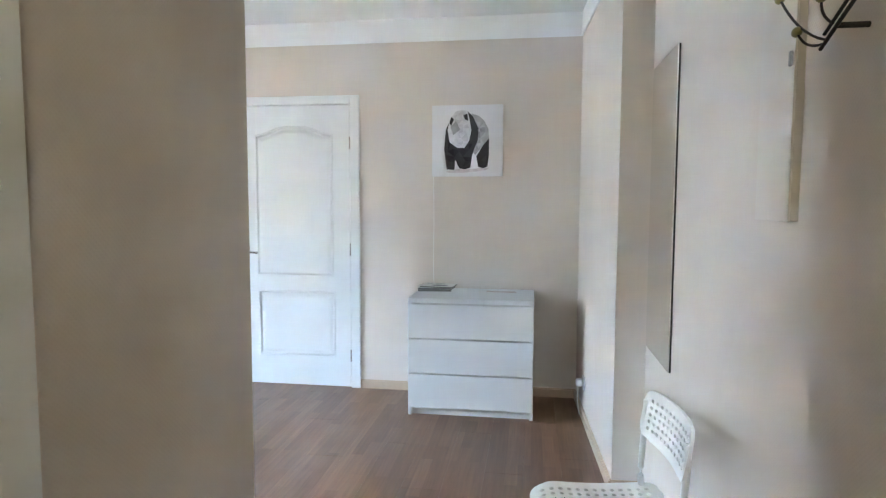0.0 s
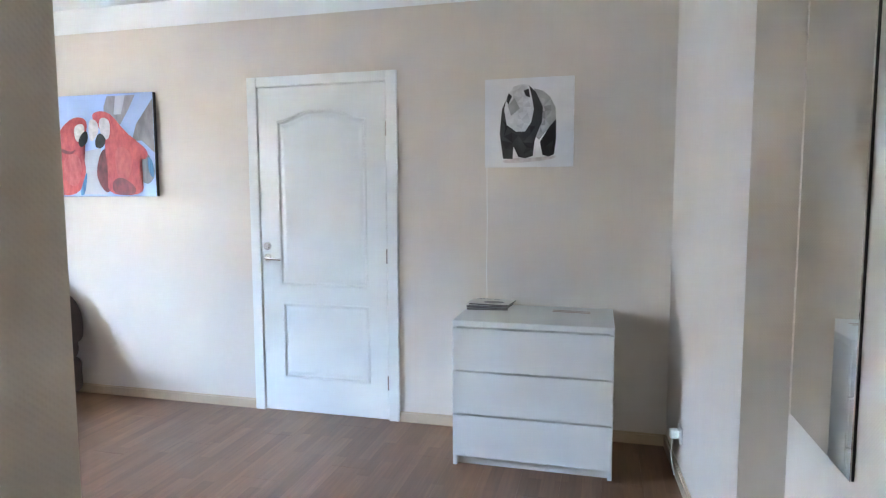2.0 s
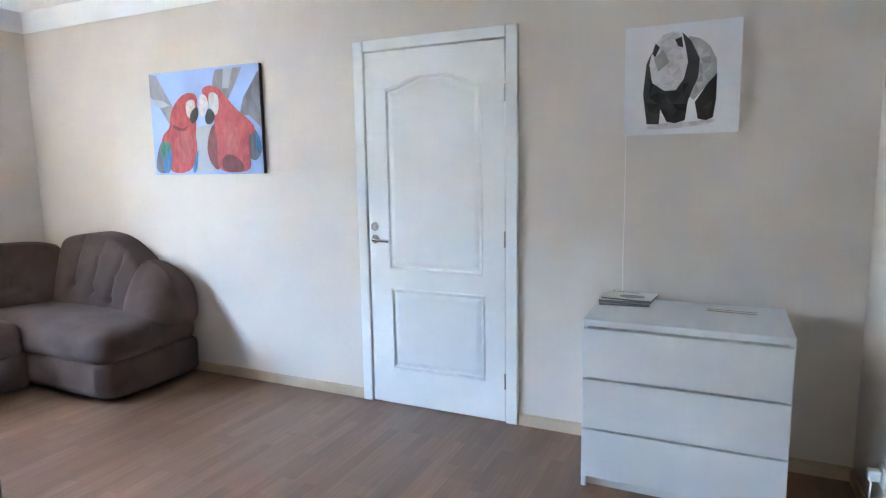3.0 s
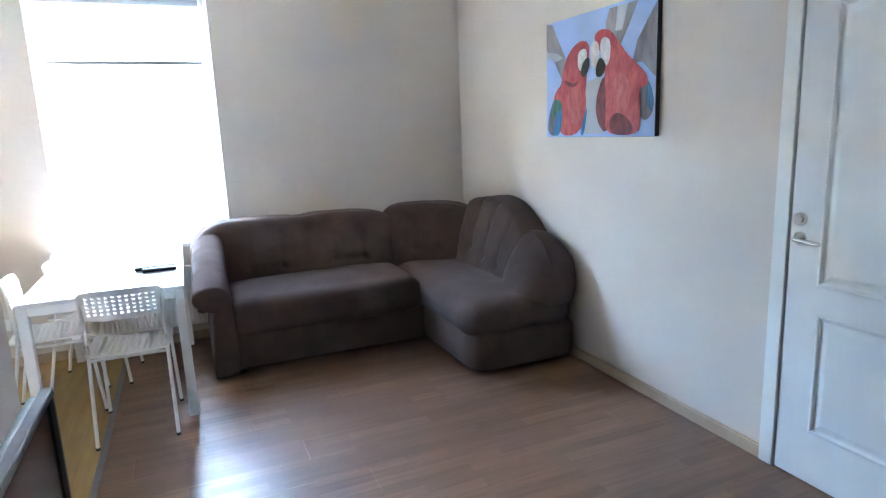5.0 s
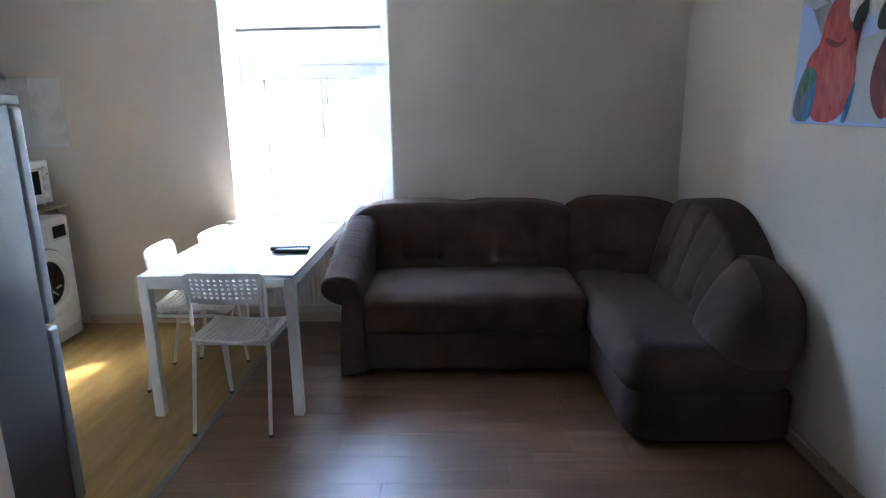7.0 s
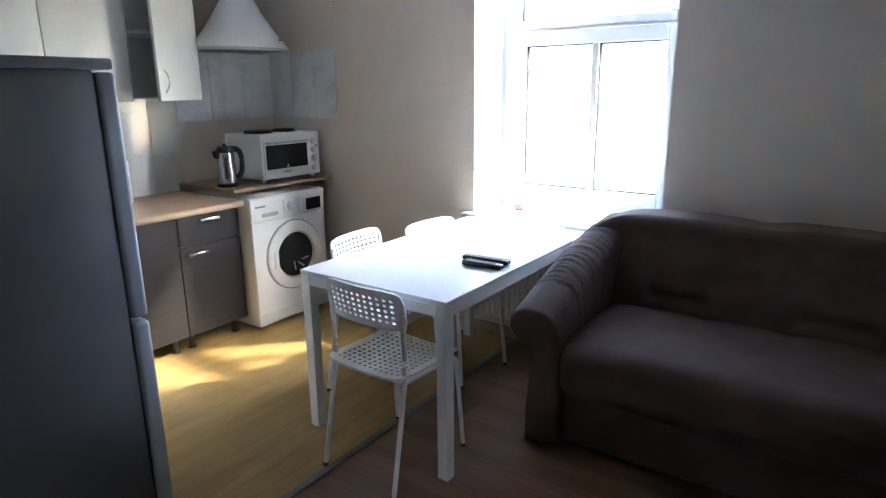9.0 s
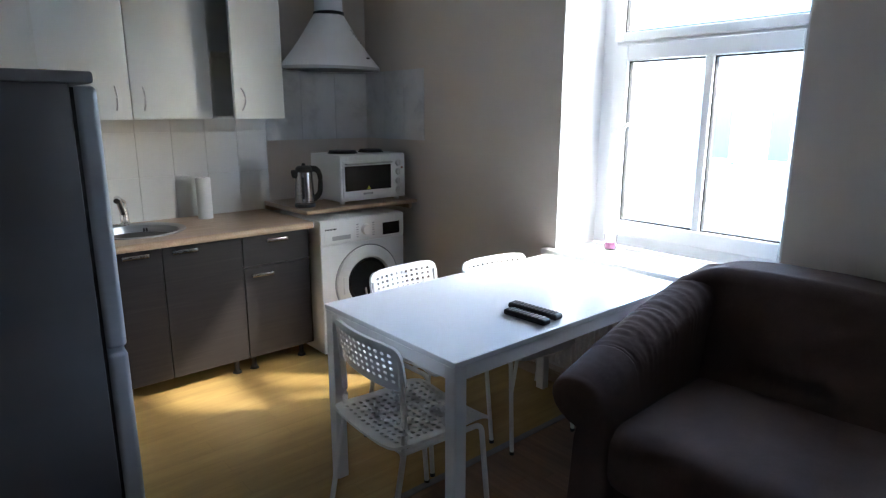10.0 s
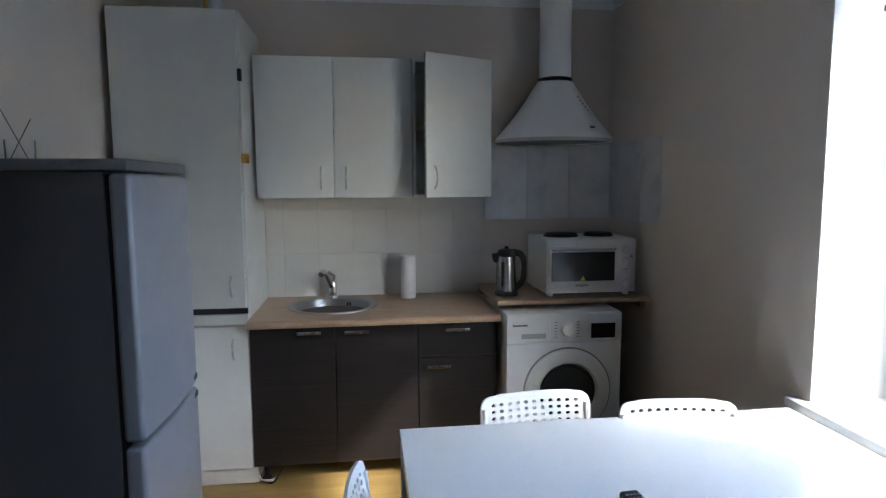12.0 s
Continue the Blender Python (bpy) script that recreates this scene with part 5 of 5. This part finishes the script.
tap()
tow = thing("paper_towel_roll", "white paper towel roll standing on the worktop", "paper towel", (-4.045, -0.545, 0.8355))
bm = lathe(bmesh.new(), [(0.02, 0.0), (0.04, 0.0), (0.042, 0.004), (0.042, 0.236), (0.04, 0.24), (0.02, 0.24), (0.02, 0.0)], seg=28)
part("roll", bm, plain("paper_towel", (0.72, 0.71, 0.70), 0.9, vary=0.04, relief=0.001, fine=200), tow, smooth=True)


def side_top():
    e = thing("side_worktop", "narrow beech-effect worktop over the washing machine", "worktop", (-4.86, -0.35, 0.86))
    part("slab", B(-0.425, 0.39, -0.32, 0.245, 0.0, 0.026, 0.003), WORKTOP, e)
    part("front_edge", C((-0.425, 0.245, 0.013), (0.39, 0.245, 0.013), 0.0125, seg=14), WORKTOP, e, smooth=True)
    part("wall_batten", B(-0.425, -0.40, -0.32, 0.20, -0.04, -0.001), WORKTOP, e)
    part("wall_batten", B(-0.40, 0.39, -0.32, -0.30, -0.04, -0.001), WORKTOP, e)


side_top()


def washer():
    e = thing("washing_machine", "white front-loading washing machine with a round door", "washing machine", (-4.79, -0.26, 0))
    hw = 0.297
    part("body", B(-hw, hw, -0.24, 0.262, 0.02, 0.838, 0.008, 2), WHITE_MET, e, smooth=True)
    part("control_panel", B(-hw, hw, 0.2625, 0.275, 0.69, 0.832, 0.004, 2), WHITE_PLASTIC, e, smooth=True)
    part("front_panel", B(-hw, hw, 0.2625, 0.272, 0.10, 0.686, 0.004, 2), WHITE_MET, e, smooth=True)
    part("kick_panel", B(-hw, hw, 0.2625, 0.27, 0.022, 0.096, 0.004, 2), WHITE_MET, e, smooth=True)
    face = 0.2755
    # looking at the front, +x lies to the left
    dr = part("detergent_drawer", B(0.075, 0.275, face, face + 0.004, 0.70, 0.80, 0.002), WHITE_PLASTIC, e)
    part("drawer_grip", B(0.10, 0.225, face + 0.0045, face + 0.007, 0.715, 0.74, 0.001), plain("grip_shade_grey", (0.42, 0.42, 0.43), 0.5), dr)
    bm = C((-0.012, face, 0.757), (-0.012, face + 0.022, 0.757), 0.034, 0.030, seg=28)
    part("dial", bm, WHITE_PLASTIC, e, smooth=True)
    part("display", B(-0.262, -0.135, face, face + 0.003, 0.706, 0.782, 0.002), SCREEN, e, "black display")
    bm = bmesh.new()
    for k in range(8):
        box(bm, 0.195 + k * 0.0095, 0.202 + k * 0.0095, face + 0.004, face + 0.005, 0.778, 0.787)
    part("lettering_bars", bm, BLACK, e)
    bm = bmesh.new()
    for k in range(6):
        box(bm, 0.04, 0.055, face, face + 0.0008, 0.715 + k * 0.015, 0.719 + k * 0.015)
        box(bm, -0.075, -0.06, face, face + 0.0008, 0.715 + k * 0.015, 0.719 + k * 0.015)
    part("dial_marks", bm, GREYMARK, e)
    dc = (-0.015, 0.273, 0.435)
    turn = Matrix.Translation(dc) @ pose(0, 0, 0, -90, 0, 0)
    bm = lathe(bmesh.new(), [(0.222, 0.0), (0.220, 0.012), (0.205, 0.020), (0.180, 0.026), (0.156, 0.024), (0.146, 0.012), (0.144, -0.002)], seg=56)
    bmesh.ops.transform(bm, matrix=turn, verts=bm.verts)
    dd = part("door", bm, WHITE_PLASTIC, e, "white round door ring", True)
    # grey ring colours in the shade of the groove round the door
    bm = lathe(bmesh.new(), [(0.229, 0.0), (0.229, 0.003), (0.2215, 0.003), (0.2215, 0.0)], seg=56)
    bmesh.ops.transform(bm, matrix=turn, verts=bm.verts)
    part("door_seam_shade", bm, GREYMARK, e, "grey ring drawing the shaded seam round the door", True)
    bm = lathe(bmesh.new(), [(0.145, 0.010), (0.136, 0.018), (0.126, 0.012), (0.105, 0.016), (0.0001, 0.026)], seg=48)
    bmesh.ops.transform(bm, matrix=turn, verts=bm.verts)
    part("door_glass", bm, OVENGLASS, dd, "dark bulging door glass", True)
    bm = bmesh.new()
    for k in range(3):
        a = radians(200 + k * 40)
        tube(bm, [(dc[0] + 0.05 * math.cos(a + 0.5), dc[1] + 0.028, dc[2] + 0.05 * math.sin(a + 0.5)), (dc[0] + 0.10 * math.cos(a), dc[1] + 0.02, dc[2] + 0.10 * math.sin(a))], 0.006, 8)
    part("drum_rib", bm, STEEL, dd, "steel drum ribs", True)
    part("door_grip", B(0.135, 0.170, 0.292, 0.303, 0.38, 0.49, 0.006, 2), WHITE_PLASTIC, dd, smooth=True)
    for x in (-0.25, 0.25):
        for y in (-0.2, 0.22):
            part("foot", C((x, y, 0), (x, y, 0.024), 0.02, seg=14), BLACK, e)


washer()


def oven():
    e = thing("table_oven", "white table-top oven with two hotplates on top", "oven", (-4.985, -0.33, 0.887))
    hw, f = 0.245, 0.165
    part("body", B(-hw, hw, -0.19, f, 0.018, 0.305, 0.006, 2), WHITE_MET, e, smooth=True)
    part("fascia", B(-hw, hw, f + 0.0005, f + 0.012, 0.02, 0.30, 0.004, 2), WHITE_MET, e, smooth=True)
    g = f + 0.0125
    d_ = part("door", B(-0.135, hw - 0.012, g, g + 0.012, 0.045, 0.27, 0.003, 2), WHITE_MET, e, smooth=True)
    part("door_glass", B(-0.122, hw - 0.024, g + 0.0125, g + 0.015, 0.085, 0.238), OVENGLASS, d_, "dark oven glass")
    bm = tube(bmesh.new(), bend([(-0.12, g + 0.01, 0.253), (-0.12, g + 0.035, 0.253), (hw - 0.03, g + 0.035, 0.253), (hw - 0.03, g + 0.01, 0.253)], 0.012), 0.006)
    part("door_handle", bm, STEEL, d_, "steel bar handle", True)
    bm = bmesh.new()
    for k in range(8):
        box(bm, 0.02 + k * 0.009, 0.026 + k * 0.009, g + 0.0122, g + 0.0128, 0.056, 0.068)
    part("lettering_bars", bm, GREYMARK, d_)
    bm = bmesh.new()
    vs = [bm.verts.new((0.05 + x, g + 0.0154, 0.088 + z)) for x, z in ((-0.014, 0), (0.014, 0), (0, 0.026))]
    bm.faces.new(vs)
    part("sticker", bm, GREENMARK, d_, "yellow triangular sticker")
    for z in (0.065, 0.125, 0.185, 0.243):
        bm = C((-0.19, g, z), (-0.19, g + 0.016, z), 0.023, 0.019, seg=22)
        box(bm, -0.194, -0.186, g + 0.016, g + 0.022, z - 0.018, z + 0.018, 0.001)
        part("knob", bm, WHITE_PLASTIC, e, smooth=True)
    part("pilot_lamp", B(-0.225, -0.213, g, g + 0.004, 0.205, 0.215), PAPER_RED, e)
    for x, r in ((0.105, 0.088), (-0.11, 0.075)):
        bm = lathe(bmesh.new(), [(r + 0.008, 0.305), (r + 0.006, 0.311), (r, 0.311), (r, 0.32), (r - 0.006, 0.324), (0.02, 0.322), (0.0001, 0.321)], (x, -0.02, 0), 36)
        part("hotplate", bm, HOTPLATE, e, "black cast iron hotplate", True)
    for x in (-0.21, 0.21):
        for y in (-0.15, 0.13):
            part("foot", C((x, y, 0.0), (x, y, 0.02), 0.016, seg=14), WHITE_PLASTIC, e)


oven()


def kettle():
    e = thing("kettle", "steel electric kettle with a black handle and lid", "kettle", (-4.555, -0.27, 0.887))
    e.scale = (0.82, 0.82, 1.02)
    part("base", lathe(bmesh.new(), [(0.0001, 0.0), (0.076, 0.0), (0.078, 0.006), (0.075, 0.02), (0.0001, 0.02)], seg=32), BLACK, e, "black base", True)
    part("body", lathe(bmesh.new(), [(0.070, 0.021), (0.074, 0.026), (0.074, 0.034), (0.071, 0.036), (0.069, 0.11), (0.063, 0.20), (0.060, 0.212)], seg=40), brushed("kettle_steel", (0.36, 0.36, 0.37), 0.2), e, "polished steel body", True)
    part("collar", lathe(bmesh.new(), [(0.0605, 0.205), (0.063, 0.208), (0.061, 0.226), (0.057, 0.23)], seg=32), BLACK, e, "black collar", True)
    lid = part("lid", lathe(bmesh.new(), [(0.058, 0.226), (0.055, 0.236), (0.04, 0.243), (0.0001, 0.246)], seg=32), BLACK, e, "black lid", True)
    part("knob", lathe(bmesh.new(), [(0.012, 0.244), (0.014, 0.252), (0.010, 0.258), (0.0001, 0.259)], seg=16), BLACK, lid, smooth=True)
    # a broad handle on the side of the window, the spout opposite
    part("handle", tube(bmesh.new(), bend([(-0.042, 0.012, 0.226), (-0.09, 0.05, 0.222), (-0.105, 0.058, 0.17), (-0.098, 0.055, 0.075), (-0.058, 0.034, 0.045)], 0.03), 0.0185, 14), BLACK, e, "black loop handle", True)
    part("spout", pillow(bmesh.new(), (0.05, 0.045, 0.05), 0.016, 4, 3, lambda p: Vector((p.x + 0.25 * p.z, p.y * (1 - 5 * max(0, p.x)), p.z)), (0.066, -0.012, 0.196)), BLACK, e, "black spout", True)
    part("water_gauge", B(0.030, 0.047, 0.044, 0.064, 0.05, 0.18, 0.004), BLACK, e, "black water gauge")


kettle()


def wall_cabinet(name, label, x0, x1, doors):
    e = thing(name, label, "cabinet", (x0, Y_KIT, 1.412), group="kitchen wall cabinets")
    w, dp, h, t = x1 - x0, 0.322, 0.722, 0.016
    part("side_panel", B(0, t, 0, dp, 0, h, 0.001), CAB_WHITE, e)
    part("side_panel", B(w - t, w, 0, dp, 0, h, 0.001), CAB_WHITE, e)
    part("top_panel", B(t, w - t, 0, dp, h - t, h), CAB_WHITE, e)
    part("bottom_panel", B(t, w - t, 0, dp, 0, t), CAB_WHITE, e)
    part("back_panel", B(t, w - t, 0, 0.004, t, h - t), CAB_WHITE, e)
    part("shelf", B(t, w - t, 0.004, dp - 0.02, h * 0.5, h * 0.5 + t), CAB_WHITE, e)
    for a, c, hx, hinge, angle in doors:
        d_ = part("door", B(min(a - hinge, c - hinge) + 0.002, max(a - hinge, c - hinge) - 0.002, 0.001, 0.019, 0.003, h - 0.003, 0.003, seg=2), CAB_WHITE, e, smooth=True)
        d_.matrix_basis = pose(hinge - x0, dp, 0, 0, 0, angle)
        bow_handle(d_, (hx - hinge, 0.019, 0.105), 0.115, True, STEEL, 0.025, 0.0045)


wall_cabinet("wall_cabinet", "white two-door wall cabinet with metal bow handles", -4.06, -3.256, [(-3.652, -3.256, -3.583, -3.256, 0), (-4.06, -3.652, -3.712, -4.06, 0)])
wall_cabinet("wall_cabinet", "white wall cabinet with its door standing ajar", -4.478, -4.064, [(-4.478, -4.064, -4.115, -4.478, 26)])


def hood():
    e = thing("cooker_hood", "white bell-shaped cooker hood with a round duct", "cooker hood", (-4.855, Y_KIT + 0.26, 1.708))
    bm = lathe(bmesh.new(), [(0.325, 0.0), (0.325, 0.02), (0.30, 0.048), (0.235, 0.125), (0.17, 0.215), (0.115, 0.30), (0.09, 0.335)], seg=56, sy=0.80)
    part("canopy", bm, WHITE_MET, e, smooth=True)
    bm = lathe(bmesh.new(), [(0.328, -0.004), (0.33, 0.004), (0.328, 0.014), (0.318, 0.016)], seg=56, sy=0.80)
    part("rim", bm, STEEL, e, "steel rim", True)
    part("filter", lathe(bmesh.new(), [(0.318, 0.006), (0.2, 0.012), (0.0001, 0.012)], seg=40, sy=0.80), plain("hood_filter_grey", (0.25, 0.25, 0.26), 0.4, 0.7), e, "grey metal filter")
    part("duct", C((0, 0, 0.33), (0, 0, 0.952), 0.086, seg=36), WHITE_MET, e, "white round duct", True)
    part("collar", lathe(bmesh.new(), [(0.088, 0.326), (0.094, 0.33), (0.094, 0.344), (0.087, 0.346)], seg=40), BLACK, e, "black collar", True)
    for k in range(5):
        a = radians(52 - k * 1.3)
        r, z = 0.155 + k * 0.014, 0.235 - k * 0.018
        part("button", C((r * math.cos(a) * -1, r * math.sin(a) * 0.8, z), (-(r + 0.004) * math.cos(a), (r + 0.004) * math.sin(a) * 0.8, z + 0.001), 0.005, seg=10), BLACK, e)
    bm = bmesh.new()
    for k in range(4):
        box(bm, -0.018 + k * 0.009, -0.0115 + k * 0.009, -0.002, 0.002, -0.004, 0.004)
    ob = part("lettering_bars", bm, BLACK, e)
    ob.matrix_basis = pose(-0.135, 0.221, 0.066, -35, 0, 28)


hood()


def tall_cabinet():
    e = thing("tall_cabinet", "tall white boiler cabinet with two doors", "cabinet", (-3.24, -0.66, 0))
    w = 0.575
    body = plain("tall_cabinet_board", (0.66, 0.66, 0.63), 0.42, vary=0.03)
    part("body", B(0.0, w, 0.0, 0.555, 0.085, 2.285, 0.002), body, e)
    part("plinth", B(-0.015, w - 0.02, 0.0, 0.56, 0.0, 0.083, 0.002), body, e)
    up = part("door", B(0.012, w - 0.002, 0.5555, 0.575, 0.893, 2.285, 0.002), body, e, smooth=False)
    lo = part("door", B(0.002, w - 0.002, 0.5555, 0.59, 0.09, 0.806, 0.003), body, e)
    part("ledge", B(0.0, w, 0.5555, 0.585, 0.814, 0.862, 0.003), body, e)
    # the slot's shade is put in as a thin black strip
    part("slot_shade_strip", B(0.006, w, 0.5555, 0.562, 0.863, 0.891), BLACK, e, "black strip drawing the shade in the slot above the ledge")
    for d_, y, z in ((up, 0.575, 1.0), (lo, 0.59, 0.695)):
        bow_handle(d_, (0.075, y, z), 0.10, True, STEEL, 0.028, 0.005)
    part("hinge_plate", B(-0.008, 0.010, 0.556, 0.578, 1.965, 2.02, 0.002), BLACK, e, "black hinge plate")
    bm = C((-0.012, 0.575, 1.60), (-0.012, 0.60, 1.60), 0.014, seg=16)
    box(bm, -0.03, 0.006, 0.57, 0.58, 1.585, 1.63, 0.003)
    part("latch", bm, BRASS, e, "brass latch", True)


tall_cabinet()


def pipe(name, label, at, r, mat, top):
    e = thing(name, label, "pipe", at)
    part("tube", C((0, 0, 0), (0, 0, top - at[2]), r, seg=18), mat, e, smooth=True)
    part("flange", C((0, 0, 0), (0, 0, 0.015), r * 1.5, seg=18), mat, e, smooth=True)


pipe("gas_pipe", "thin brass pipe rising above the tall cabinet", (-3.055, -0.30, 2.286), 0.011, BRASS, H)
pipe("vent_pipe", "white vent pipe rising above the tall cabinet", (-3.09, -0.36, 2.286), 0.03, WHITE_MET, H)
cab = thing("floor_cable", "loose white cables under the sink cabinet", "cable", (-3.24, -0.08, 0.0))
for k in range(3):
    part("strand", tube(bmesh.new(), bend([(-0.0, -0.12 + 0.03 * k, 0.03), (-0.03, -0.02 + 0.02 * k, 0.006 + 0.012 * k), (-0.09, 0.02 - 0.02 * k, 0.008), (-0.12, -0.10, 0.03)], 0.03), 0.004, 8), WHITE_PLASTIC if k else BLACK, cab)

# air conditioner high on the window wall
ac = thing("air_conditioner", "white wall air conditioner near the ceiling", "air conditioner", (X_WIN, 0.49, 2.468))
part("body", pillow(bmesh.new(), (0.20, 0.80, 0.17), 0.03, 6, 4, lambda p: Vector((p.x - (0.03 if p.x > 0 and p.z < -0.05 else 0), p.y, p.z)), (0.105, 0.0, 0.092)), WHITE_PLASTIC, ac, smooth=True)
part("flap", B(0.06, 0.17, -0.36, 0.36, -0.006, 0.004, 0.003), WHITE_PLASTIC, ac)
part("mounting_plate", B(0.0, 0.008, -0.38, 0.38, 0.01, 0.17), WHITE_PLASTIC, ac)

# ---- sill ----
cup = thing("candle_glass", "small glass with pink wax on the window sill", "candle", (-5.50, 1.275, WZ0))
part("glass", lathe(bmesh.new(), [(0.0001, 0.005), (0.025, 0.005), (0.033, 0.078), (0.035, 0.078), (0.028, 0.0), (0.0001, 0.0)], seg=24), GLASS, cup, smooth=True)
part("wax", lathe(bmesh.new(), [(0.0001, 0.0055), (0.0248, 0.0055), (0.028, 0.04), (0.0001, 0.04)], seg=24), PINK, cup, "pink wax", True)

# ---- courtyard outside ----
struct("ground", B(-60, -5.85, -40, 40, -6.2, -6.0), GROUND, "grey courtyard paving far below the window", "ground")


def facing_house():
    e = thing("house", "cream rendered house across the courtyard", "building", (-22.0, 0, -6.0))
    part("wall", B(-8, 0, -30, 18, 0, 10.05), FACADE, e)
    rf = part("roof", poly(bmesh.new(), [(-8.3, -30.3), (0.5, -30.3), (0.5, 18.3), (-8.3, 18.3)], 10.05, 10.2), ROOFMET, e, "grey sheet metal roof")
    bm = bmesh.new()
    vs = [bm.verts.new(p) for p in ((0.5, -30.3, 10.2), (0.5, 18.3, 10.2), (-4, 18.3, 12.0), (-4, -30.3, 12.0), (-8.3, -30.3, 10.2), (-8.3, 18.3, 10.2))]
    bm.faces.new((vs[0], vs[1], vs[2], vs[3]))
    bm.faces.new((vs[3], vs[2], vs[5], vs[4]))
    bm.faces.new((vs[0], vs[3], vs[4]))
    bm.faces.new((vs[1], vs[5], vs[2]))
    part("roof_slope", bm, ROOFMET, rf)
    part("gutter", C((0.58, -30.3, 10.02), (0.58, 18.3, 10.02), 0.09, seg=12), ROOFMET, rf, smooth=True)
    bm = C((0.12, -6.62, 0.2), (0.12, -6.62, 9.3), 0.09, seg=14)
    tube(bm, bend([(0.12, -6.62, 9.25), (0.12, -6.62, 9.6), (0.56, -6.62, 9.95)], 0.15), 0.09, 12)
    part("drainpipe", bm, plain("pale_drainpipe", (0.33, 0.39, 0.44), 0.5), e, smooth=True)
    for k in range(11):
        y, z = -5.95 + k * 1.75, 5.95
        w = part("window", B(0.0, 0.04, y - 0.38, y + 0.38, z, z + 2.75), PVC, e, "white framed window")
        part("pane", B(0.041, 0.047, y - 0.29, y + 0.29, z + 0.1, z + 1.75), FARGLASS, w)
        part("pane", B(0.041, 0.047, y - 0.29, y + 0.29, z + 1.88, z + 2.65), FARGLASS, w)
        part("sill", B(0.0, 0.16, y - 0.46, y + 0.46, z - 0.08, z - 0.01), ROOFMET, w)


facing_house()


# ---- kitchen wall tiles ----
splash = struct("backsplash", B(-4.512, -3.242, Y_KIT, Y_KIT + 0.003, 0.835, 1.412), GROUT, "white glazed tiles behind the sink", "tiles")
pane_ = struct("marble_splashback", B(-5.285, -4.512, Y_KIT, Y_KIT + 0.002, 1.27, 1.722), GROUT, "grey marbled tiles round the cooker hood corner", "tiles")
box_cache = {}


def tile(name, parent, x0, x1, y0, y1, z0, z1, mat):
    size = (round(x1 - x0, 3), round(y1 - y0, 3), round(z1 - z0, 3), mat.name)
    if size not in box_cache:
        box_cache[size] = mesh_of(B(-size[0] / 2, size[0] / 2, -size[1] / 2, size[1] / 2, -size[2] / 2, size[2] / 2, 0.0004 if mat is OAK else 0.0008), name, mat)
    ob = new(name, box_cache[size])
    ob.location = ((x0 + x1) / 2, (y0 + y1) / 2, (z0 + z1) / 2)
    ob.parent = parent
    return ob


xs = [-4.512 + 0.195 * k for k in range(7)] + [-3.242]
zs = [0.836, 1.086, 1.338, 1.411]
for a, c in zip(xs, xs[1:]):
    for u, v in zip(zs, zs[1:]):
        tile("tile", splash, a + 0.001, c - 0.001, Y_KIT + 0.003, Y_KIT + 0.009, u + 0.001, v - 0.001, TILE)
for k in range(3):
    tile("marble_tile", pane_, -4.512 - 0.258 * (k + 1) + 0.0008, -4.512 - 0.258 * k - 0.0008, Y_KIT + 0.002, Y_KIT + 0.009, 1.272, 1.72, MARBLE)
for k in range(3):
    tile("marble_tile", pane_, X_WIN, X_WIN + 0.007, Y_KIT + 0.01 + 0.217 * k + 0.0008, Y_KIT + 0.01 + 0.217 * (k + 1) - 0.0008, 1.272, 1.72, MARBLE)

# ---- laminate boards ----


def low_edge(x):
    """Where the laminate begins at x."""
    if x < -2.63:
        return 1.402
    if x < -0.695:
        return 1.37 + (x + 2.63) / 1.935 * -0.16
    return -1.4


wide, long = 0.1945, 1.286
row, x = 0, X_WIN
while x < 0.519:
    x1 = min(x + wide, 0.52)
    lo = low_edge(x + 0.003)
    lo = max(lo, low_edge(x1 - 0.003)) if x < -0.7 < x1 else lo
    top = Y_DOOR if x < 0.38 else 2.75
    y = -1.4 - (row * 0.53 % long)
    while y < top:
        a, c = max(y, lo), min(y + long, top)
        if c - a > 0.02:
            tile("board", floor, x + 0.0003, x1 - 0.0003, a + 0.0003, c - 0.0003, -0.008, 0.0, OAK)
        y += long
    x += wide
    row += 1
